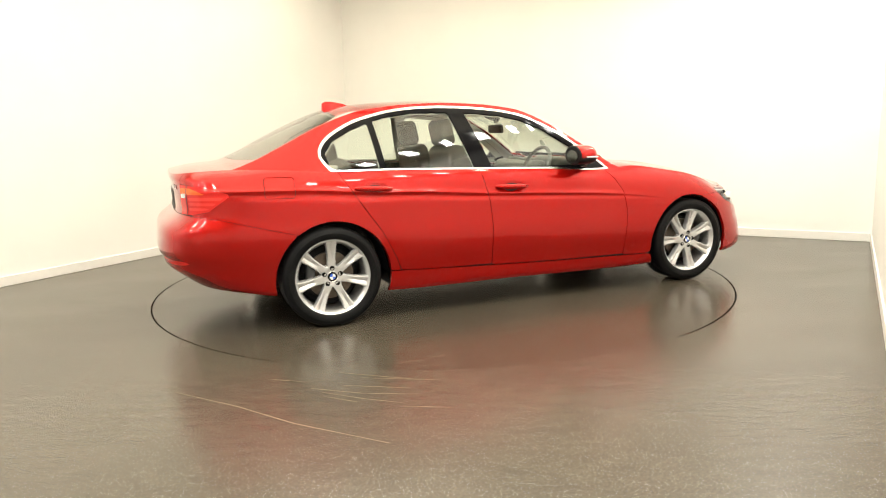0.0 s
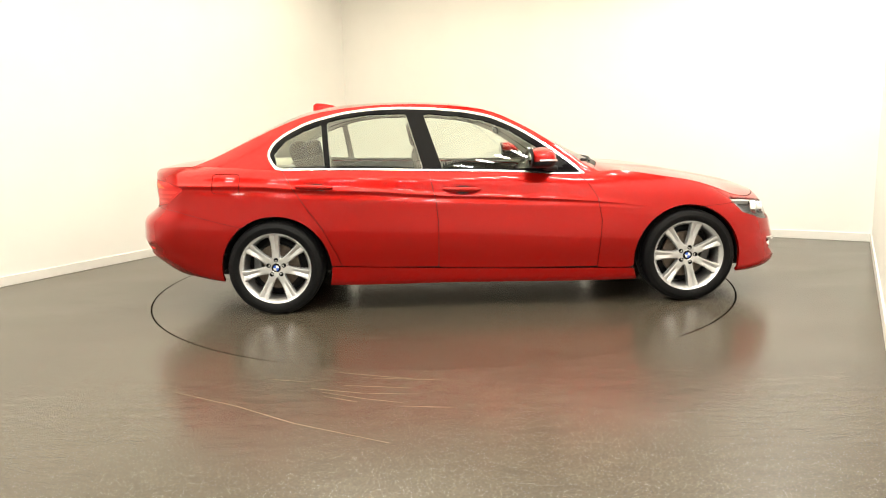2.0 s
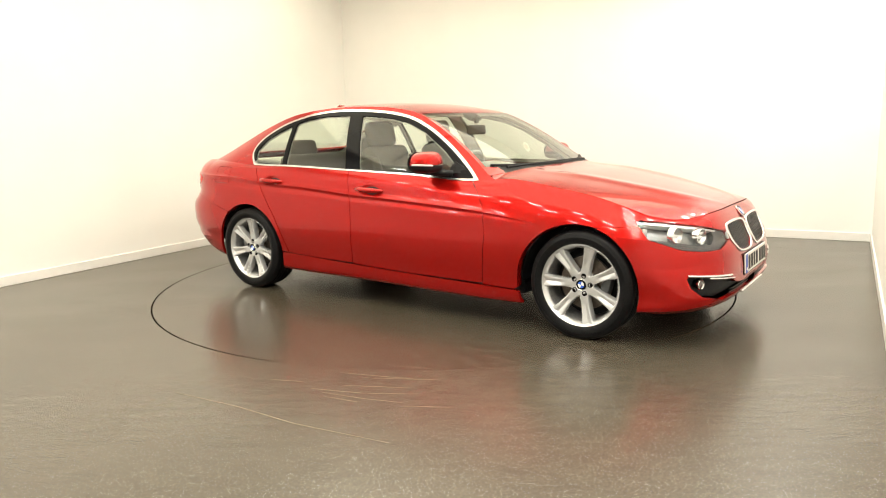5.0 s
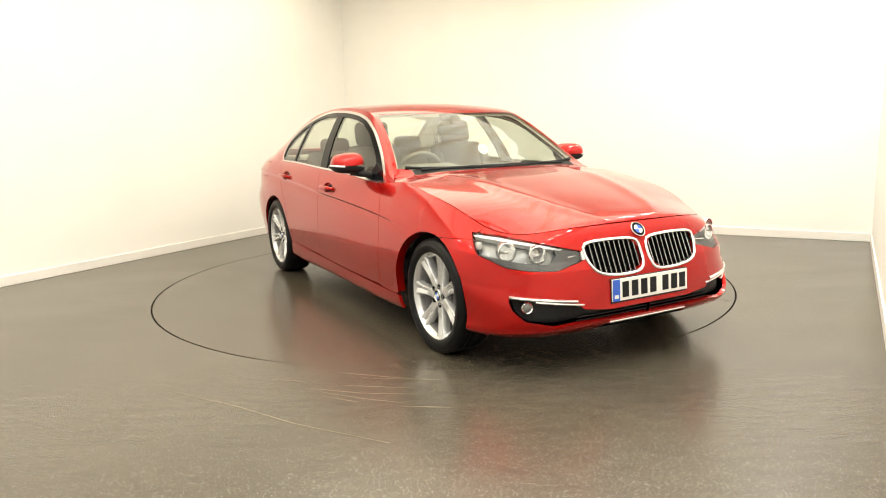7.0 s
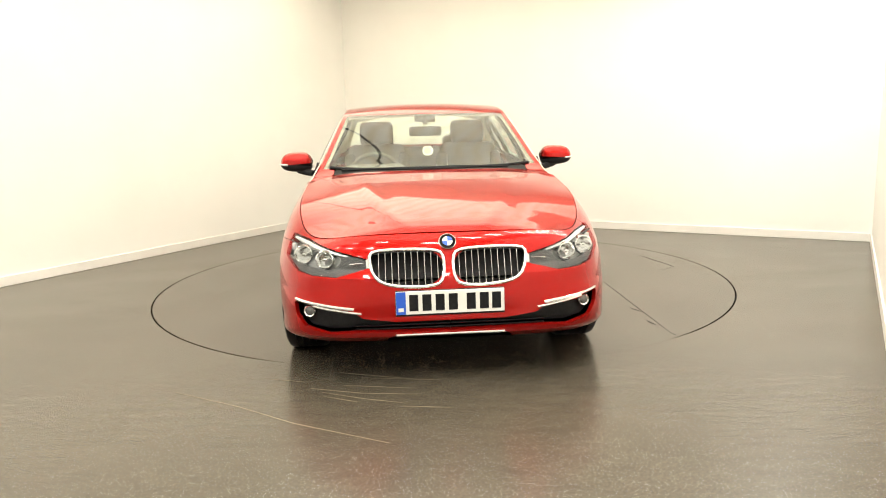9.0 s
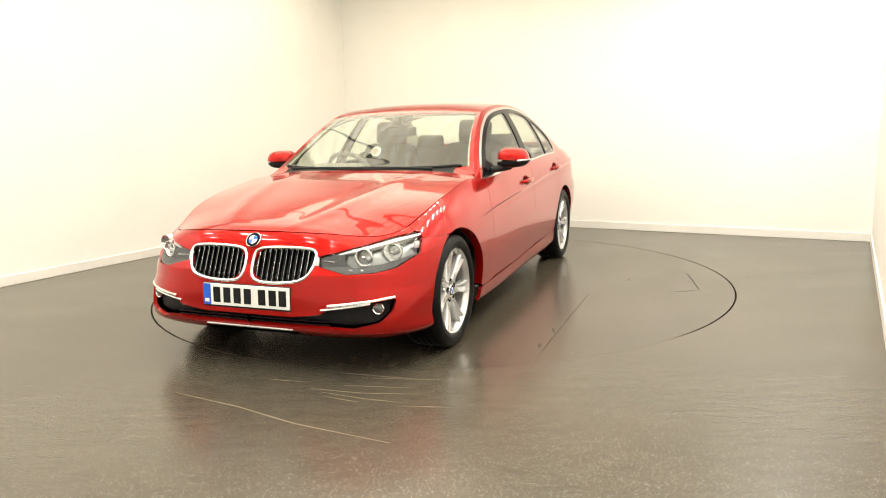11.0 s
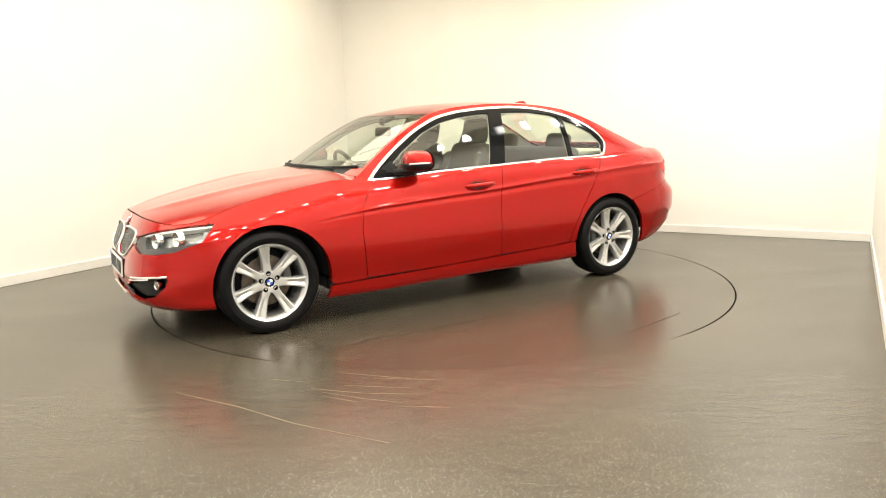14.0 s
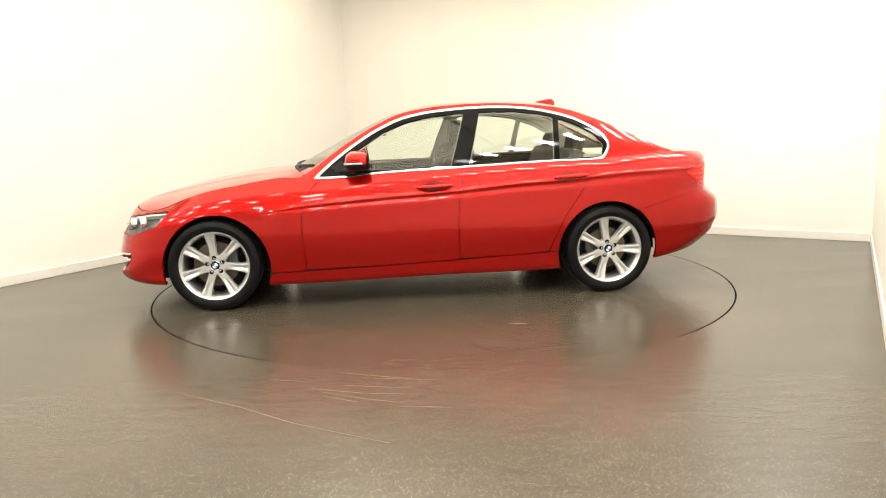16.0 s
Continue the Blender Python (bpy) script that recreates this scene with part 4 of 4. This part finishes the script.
def roundel(name, r, m, parent, label=""):
    """Round badge: black rim, blue and white quarters."""
    base = part(name, lathe_bm([(0.0001, 0.004), (r * 0.96, 0.003), (r, 0.0), (r, -0.006)], 36, m), M_BLACK, parent, label, True)
    part("bright_ring", lathe_bm([(r * 1.0, -0.004), (r * 1.05, 0.002), (r * 1.0, 0.0045), (r * 0.96, 0.0032)], 36, m), M_CHROME, base, "", True)
    for k in range(4):
        bm = bmesh.new()
        c = bm.verts.new((0, 0, 0.0052))
        arc = [bm.verts.new((r * 0.62 * math.cos(a), r * 0.62 * math.sin(a), 0.0046)) for a in np.linspace(k * math.pi / 2, (k + 1) * math.pi / 2, 8)]
        for a, b in zip(arc, arc[1:]):
            bm.faces.new((c, a, b))
        bmesh.ops.transform(bm, matrix=m, verts=list(bm.verts))
        part("quarter", bm, M_BLUE if k % 2 else M_WHITE, base)
    return base


AXIS_X = pose(0, 0, 0, 0, 90, 0)
put(roundel("nose_badge", 0.041, pose(nose_x(0, 0.684) + 0.004, 0, 0.684, 0, -38, 0) @ AXIS_X, car, "round badge with blue and white quarters"))


# wheels
def build_wheel(front):
    """A seven-spoke alloy wheel; local z points outwards, origin at its middle."""
    bm = lathe_bm([(0.218, 0.074), (0.226, 0.088), (0.2345, 0.097), (0.2395, 0.101), (0.2425, 0.099), (0.2425, 0.09)], 72)
    wheel = part("wheel", bm, M_RIM, None, "silver seven-spoke alloy wheel", True)
    part("barrel", lathe_bm([(0.205, -0.100), (0.214, -0.095), (0.212, 0.06), (0.2185, 0.0745)], 64), M_BARREL, wheel, "grey rim barrel, shade put into its colour", True)
    rs = [0.030, 0.058, 0.075, 0.105, 0.140, 0.175, 0.205, 0.228]
    ws = [0.026, 0.031, 0.0280, 0.0262, 0.0280, 0.0315, 0.036, 0.041]
    ax = [0.066, 0.072, 0.073, 0.074, 0.078, 0.083, 0.088, 0.093]
    for k in range(7):
        bm = bmesh.new()
        rows = []
        for r, w, a in zip(rs, ws, ax):
            row = []
            for s, d in ((-1.0, -0.045), (-1.0, -0.010), (-0.86, -0.002), (-0.62, 0.0), (0.0, -0.006), (0.62, 0.0), (0.86, -0.002), (1.0, -0.010), (1.0, -0.045)):
                dip = d if abs(s) > 0.1 else -0.011 * max(0.0, min(1.0, (r - 0.07) / 0.08))
                row.append(bm.verts.new((w * s, r, a + dip)))
            rows.append(row)
        for p, q in zip(rows, rows[1:]):
            for i in range(len(p) - 1):
                bm.faces.new((p[i], p[i + 1], q[i + 1], q[i]))
        bmesh.ops.transform(bm, matrix=pose(0, 0, 0, 0, 0, 360 * k / 7), verts=list(bm.verts))
        bmesh.ops.recalc_face_normals(bm, faces=list(bm.faces))
        part("spoke", bm, M_RIM, wheel, "", True)
    part("hub", lathe_bm([(0.0001, 0.071), (0.036, 0.071), (0.040, 0.073), (0.066, 0.072), (0.074, 0.064), (0.078, 0.03)], 48), M_RIM, wheel, "", True)
    roundel("hub_cap", 0.031, pose(0, 0, 0.074), wheel)
    for k in range(5):
        a = 2 * math.pi * k / 5 + 0.3
        b = pose(0.054 * math.cos(a), 0.054 * math.sin(a), 0.0735)
        part("wheel_bolt", lathe_bm([(0.0001, -0.001), (0.010, -0.001), (0.0105, 0.0008), (0.0150, 0.0012), (0.0155, -0.004)], 14, b), M_BLACK, wheel, "", True)
    R = 0.318
    prof = [(0.238, -0.098), (0.245, -0.108), (0.268, -0.113), (0.295, -0.111), (0.309, -0.103), (R - 0.002, -0.090)]
    for g in (-0.052, -0.018, 0.018, 0.052):
        prof += [(R, g - 0.006), (R - 0.007, g - 0.004), (R - 0.007, g + 0.004), (R, g + 0.006)]
    prof += [(R - 0.002, 0.090), (0.309, 0.103), (0.295, 0.111), (0.282, 0.1130), (0.280, 0.1145), (0.268, 0.1140), (0.262, 0.1125), (0.248, 0.108), (0.2425, 0.103), (0.238, 0.098)]
    part("tyre", lathe_bm(prof, 96), M_RUBBER, wheel, "black rubber tyre", True)
    rd = 0.156 if front else 0.150
    disc = lathe_bm([(0.0001, 0.030), (0.072, 0.030), (0.078, 0.022), (0.08, 0.012), (rd, 0.012), (rd, -0.012), (0.08, -0.012)], 64)
    part("brake_disc", disc, M_STEEL, wheel, "rust-tinged brake disc", True)
    part("calliper", box_bm(0.11, 0.055, 0.07, pose(0.128 if front else -0.128, 0.03, 0.008, 0, 0, 90), 0.014), M_LAMPGREY, wheel, "", True)
    part("dust_shield", lathe_bm([(0.0001, -0.03), (0.17, -0.032), (0.2, -0.045)], 40), M_DARK, wheel)
    return wheel


FRONT_WHEEL, REAR_WHEEL = build_wheel(True), build_wheel(False)
for proto, x, y in ((FRONT_WHEEL, 1.405, 0.757), (REAR_WHEEL, -1.405, 0.783)):
    for sgn in (-1, 1):
        m = pose(x, sgn * y, 0.318) @ pose(0, 0, 0, -sgn * 90, 0, 0) @ pose(0, 0, 0, 0, 0, {(1, -1): -14, (-1, -1): 0, (1, 1): 186, (-1, 1): 190}[(1 if x > 0 else -1, sgn)])
        w = proto if sgn < 0 else copy_thing(proto, Matrix())
        w.parent = car
        w.matrix_basis = Matrix.Translation(OFF) @ m
# wheel housings and underside
for x in (1.385, -1.393):
    for sgn in (-1, 1):
        bm = lathe_bm([(0.02, 0.0), (0.364, 0.0), (0.366, 0.27)], 48, pose(x, sgn * 0.56, 0.305) @ pose(0, 0, 0, -sgn * 90, 0, 0))
        kill = [v for v in bm.verts if v.co.z < 0.26]
        bmesh.ops.delete(bm, geom=kill, context="VERTS")
        put(part("wheel_housing", bm, M_DARK, car, "", True))
bm = box_bm(2.0, 1.52, 0.10, pose(0.0, 0, 0.245), 0.02)
bm = box_bm(0.7, 1.1, 0.16, pose(1.38, 0, 0.29), 0.02, 2, bm)
bm = box_bm(0.9, 1.1, 0.14, pose(-1.42, 0, 0.29), 0.02, 2, bm)
bm = box_bm(0.30, 1.1, 0.08, pose(1.85, 0, 0.225), 0.02, 2, bm)
bm = box_bm(0.30, 1.3, 0.10, pose(-2.05, 0, 0.36), 0.02, 2, bm)
put(part("underside", bm, M_DARK, car))


# door mirrors
def mirror_pod(sgn):
    nu, nv = 28, 20

    def pt(u, v, z0):
        cu, su = math.cos(u), math.sin(u)
        cv, sv = math.cos(v), math.sin(v)
        sg = lambda a, e: math.copysign(abs(a) ** e, a)
        x = 0.385 + 0.092 * sg(cu, 0.75) * sg(cv, 0.6)
        y = 0.918 + 0.108 * sg(su, 0.7) * sg(cv, 0.6)
        z = 0.995 + (0.084 if sv > 0 else 0.050) * sg(sv, 0.8)
        x = max(x, 0.315)
        z += -0.05 * (y - 0.92) * (1 if sv > 0 else -1.6)
        return (x, sgn * y, z)
    out = []
    for lo, hi, name, mt, label in ((0.02, math.pi / 2, "mirror_cap", M_PAINT, "red painted mirror cap"), (-math.pi / 2, -0.02, "mirror_base", M_DARK, "black lower shell")):
        bm = bmesh.new()
        rows = []
        for j in range(nv + 1):
            v = lo + (hi - lo) * j / nv
            rows.append([bm.verts.new(pt(2 * math.pi * i / nu, v, 0)) for i in range(nu)])
        for a, b in zip(rows, rows[1:]):
            for i in range(nu):
                bm.faces.new((a[i], a[(i + 1) % nu], b[(i + 1) % nu], b[i]))
        bmesh.ops.remove_doubles(bm, verts=list(bm.verts), dist=0.0004)
        bmesh.ops.recalc_face_normals(bm, faces=list(bm.faces))
        out.append((name, bm, mt, label))
    root = put(part(*out[0][:3], car, out[0][3], True))
    part(*out[1][:3], root, out[1][3], True)
    pts = []
    for t in np.linspace(0.12, 1.0, 12):
        u = math.radians(8 + 95 * t)
        p = pt(u, 0.0, 0)
        pts.append((p[0] + 0.002, p[1] + sgn * 0.002, p[2] - 0.004))
    part("indicator_strip", tube_bm(pts, 0.006, 8), M_BROW, root, "white indicator strip", True)
    part("mirror_back", lathe_bm([(0.0001, 0.0), (0.92, 0.0), (1.0, -0.006)], 28, pose(0.312, sgn * 0.918, 1.010) @ pose(0, 0, 0, 0, -90, 0) @ Matrix.Diagonal((0.067, 0.106, 1.0, 1.0))), M_DARK, root, "black mirror surround")
    part("mirror_glass", lathe_bm([(0.0001, 0.001), (1.0, 0.001), (1.0, -0.002)], 28, pose(0.308, sgn * 0.918, 1.006, 0, 0, sgn * 3) @ pose(0, 0, 0, 0, -90, 0) @ Matrix.Diagonal((0.040, 0.076, 1.0, 1.0))), M_MIRROR, root)
    bm = tube_bm([(0.40, sgn * 0.90, 0.958), (0.45, sgn * 0.84, 0.942), (0.50, sgn * 0.79, 0.936)], lambda t: 0.026 - 0.006 * t, 10)
    part("mirror_arm", bm, M_DARK, root, "black mirror arm", True)
    part("mirror_foot", box_bm(0.15, 0.012, 0.075, pose(0.55, sgn * (side_y(0.55, 0.95, GREEN) - 0.004), 0.945, sgn * 22, 30, 0), 0.005), M_DARK, root)


for sgn in (-1, 1):
    mirror_pod(sgn)

# door handles
for mirror, sgn in ((False, -1), (True, 1)):
    for hx, hz, slope in HANDLES:
        pts = []
        for t in np.linspace(-1, 1, 17):
            x = hx + 0.122 * t
            pts.append((x, sgn * (side_y(hx, hz) + 0.003 + 0.026 * (1 - abs(t) ** 3)), hz - slope * 0.25 * t * 1.2))
        h = put(part("door_handle", tube_bm(pts, lambda t: 0.0175 * (1 - 0.5 * abs(2 * t - 1) ** 4), 12), M_PAINT, car, "red painted pull handle", True))
    x0, z0 = HANDLES[1][0] - 0.095, HANDLES[1][1] + 0.004
    put(part("key_lock", lathe_bm([(0.0001, 0.004), (0.008, 0.003), (0.009, 0)], 16, pose(x0, sgn * (side_y(x0, z0) + 0.016), z0) @ pose(0, 0, 0, -sgn * 90, 0, 0)), M_CHROME, car, "", True))

# roof fin
bm = bmesh.new()
prof = [(-1.225, 1.366, 0.030), (-1.222, 1.415, 0.014), (-1.20, 1.429, 0.012), (-1.15, 1.427, 0.013), (-1.08, 1.413, 0.020), (-1.035, 1.398, 0.024)]
rows = []
for x, z, w in prof:
    zb = float(spline(MID_Z, x)) - 0.004
    z = max(z, zb + 0.002)
    rows.append([bm.verts.new((x, -w * 1.4, zb)), bm.verts.new((x, -w, (zb + z) / 2)), bm.verts.new((x, -w * 0.7, z)), bm.verts.new((x, w * 0.7, z)), bm.verts.new((x, w, (zb + z) / 2)), bm.verts.new((x, w * 1.4, zb))])
for p, q in zip(rows, rows[1:]):
    for i in range(5):
        bm.faces.new((p[i], p[i + 1], q[i + 1], q[i]))
bm.faces.new(rows[0]), bm.faces.new(rows[-1][::-1])
bmesh.ops.recalc_face_normals(bm, faces=list(bm.faces))
put(part("roof_fin", bm, M_PAINT, car, "small red roof aerial fin", True))


def screen_z(x, y):
    r = abs(y) / float(spline(RAIL_Y, min(x, 0.79)))
    return float(spline(MID_Z, x)) - (float(spline(MID_Z, x)) - float(spline(RAIL_Z, min(x, 0.79)))) * r ** 2.3


# wipers and scuttle
for pts in ([(0.815, 0.50, 0), (0.85, 0.20, 0), (0.858, -0.10, 0)], [(0.865, 0.02, 0), (0.848, -0.25, 0), (0.775, -0.58, 0)]):
    p2 = [(x, y, screen_z(x, y) + 0.008) for x, y, _ in pts]
    put(part("wiper", tube_bm(p2, 0.008, 8), M_DARK, car, "black wiper blade", True))
pts = [(0.865 - 0.16 * (abs(y) / 0.66) ** 2.2, y, screen_z(0.85 - 0.16 * (abs(y) / 0.66) ** 2.2, y) - 0.004) for y in np.linspace(-0.66, 0.66, 25)]
put(part("scuttle", tube_bm(pts, 0.009, 8), M_DARK, car, "", True))

# glass borders: black ceramic edge inside the screens
for name, lo, hi in (("windscreen_edge", screen_hi, screen_lo), ("rear_window_edge", back_lo, back_hi)):
    d = tmx(TX - hi, lo - TX, side_band + 0.030)
    put(skin(name, T, TN, tmx(d, -d - (0.012 if "wind" in name else 0.02)), M_BLACK, car, "black edge of the glass", 0.0, False, -0.003))

# cabin lining
put(skin("headliner", T - TN * 0.022, TN, TOPS[5][1] - 0.012, M_BEIGE, car, "pale grey headliner", 0.0))
for mirror in (False, True):
    put(skin("pillar_lining", G0 - GN * 0.015, GN, gmx(*[-(p + 0.004) for p in panes], -0.0 - belt), M_LINING, car, "", 0.0, mirror))


def cushion(sx, sy, sz, m, bev, bm=None):
    return box_bm(sx, sy, sz, m, bev, 4, bm)


for y in (-0.37, 0.37):
    seat = put(part("front_seat", cushion(0.52, 0.50, 0.15, pose(-0.02, y, 0.50, 0, -6, 0), 0.06), M_CLOTH, car, "dark cloth front seat with headrest", True))
    bm = cushion(0.14, 0.46, 0.62, pose(-0.33, y, 0.80, 0, -18, 0), 0.06)
    for s in (-1, 1):
        bm = cushion(0.17, 0.09, 0.50, pose(-0.31, y + s * 0.215, 0.78, 0, -18, 0), 0.04, bm)
    part("backrest", bm, M_CLOTH, seat, "", True)
    part("headrest", cushion(0.105, 0.27, 0.19, pose(-0.445, y, 1.185, 0, -12, 0), 0.045), M_CLOTH, seat, "", True)
    for s in (-0.06, 0.06):
        part("headrest_post", tube_bm([(-0.425, y + s, 1.05), (-0.44, y + s, 1.15)], 0.007), M_CHROME, seat, "", True)
bench = put(part("rear_bench", cushion(0.50, 1.26, 0.17, pose(-0.86, 0, 0.50, 0, -6, 0), 0.06), M_CLOTH, car, "dark cloth rear bench with headrests", True))
part("backrest", cushion(0.15, 1.26, 0.56, pose(-1.17, 0, 0.77, 0, -22, 0), 0.06), M_CLOTH, bench, "", True)
for y in (-0.36, 0.36):
    part("headrest", cushion(0.10, 0.26, 0.15, pose(-1.29, y, 1.075, 0, -10, 0), 0.045), M_CLOTH, bench, "", True)
put(part("parcel_shelf", box_bm(0.56, 1.3, 0.03, pose(-1.56, 0, 0.985), 0.01), M_LINING, car))
bm = cushion(0.30, 1.40, 0.20, pose(0.62, 0, 0.82, 0, 8, 0), 0.07)
bm = cushion(0.30, 1.30, 0.05, pose(0.76, 0, 0.90, 0, 10, 0), 0.02, bm)
bm = cushion(0.22, 0.42, 0.10, pose(0.52, -0.37, 0.93, 0, 6, 0), 0.045, bm)
put(part("dashboard", bm, M_DASH, car, "dark grey dashboard", True))
put(part("centre_console", cushion(0.75, 0.20, 0.26, pose(0.20, 0, 0.50), 0.04), M_DASH, car, "", True))
ST = pose(0.32, -0.37, 0.89, 0, -64, 0)
bm = tube_bm([ST @ Vector((0.182 * math.cos(a), 0.182 * math.sin(a), 0)) for a in np.linspace(0, 2 * math.pi, 33)[:-1]], 0.0155, 10, True)
sw = put(part("steering_wheel", bm, M_DASH, car, "dark three-spoke steering wheel", True))
part("boss", cushion(0.15, 0.15, 0.05, ST @ pose(0, 0, -0.01), 0.02), M_DASH, sw, "", True)
for a in (90, -90, 180):
    part("spoke", cushion(0.13, 0.035, 0.018, ST @ pose(0, 0, 0, 0, 0, a) @ pose(0.11, 0, 0), 0.006), M_DASH, sw)
rv = put(part("rear_view_mirror", cushion(0.03, 0.235, 0.07, pose(0.175, 0, 1.200, 0, -6, 0), 0.014), M_DARK, car, "dark interior rear-view mirror", True))
part("mirror_stem", tube_bm([(0.18, 0, 1.25), (0.17, 0, 1.30)], 0.018), M_DARK, rv)
part("sensor_box", cushion(0.09, 0.15, 0.03, pose(0.14, 0, 1.295, 0, 26, 0), 0.012), M_DARK, rv)
# round permit holder behind the windscreen
dx, dy = 0.60, -0.008
M_D = pose(dx, dy, 1.072) @ pose(0, 0, 0, 0, 63, 0)
disc = put(part("permit_holder", lathe_bm([(0.0001, 0.002), (0.036, 0.002), (0.037, 0.0), (0.036, -0.002), (0.0001, -0.002)], 32, M_D), M_WHITE, car, "round white permit holder behind the windscreen"))
part("paper_disc", lathe_bm([(0.0001, 0.0032), (0.026, 0.003)], 28, M_D), M_PALE, disc, "pale printed disc")


# ---------------------------------------------------------------- motion
TURN = [(0.0, 21.88), (0.5, 18.55), (1.0, 13.28), (1.5, 7.56), (2.0, 1.23), (2.5, -4.64), (3.0, -11.14), (3.5, -17.12), (4.0, -23.19), (4.5, -29.4), (5.0, -35.65), (5.5, -41.9),
        (6.0, -48.15), (6.5, -54.43), (7.0, -60.89), (7.5, -66.93), (8.0, -73.48), (8.5, -79.61), (9.0, -86.13), (9.5, -92.45), (10.0, -98.8), (10.5, -105.1), (11.0, -111.4),
        (11.5, -117.75), (12.0, -124.21), (12.5, -130.18), (13.0, -136.66), (13.5, -142.59), (14.0, -148.95), (14.5, -154.97), (15.0, -161.56), (15.5, -167.84), (16.0, -174.09)]


def motions():
    walk(car, [(t, pose(0, 0, 0, 0, 0, a)) for t, a in TURN])
    walk(turntable, [(t, pose(0, 0, 0, 0, 0, a)) for t, a in TURN])


motions()
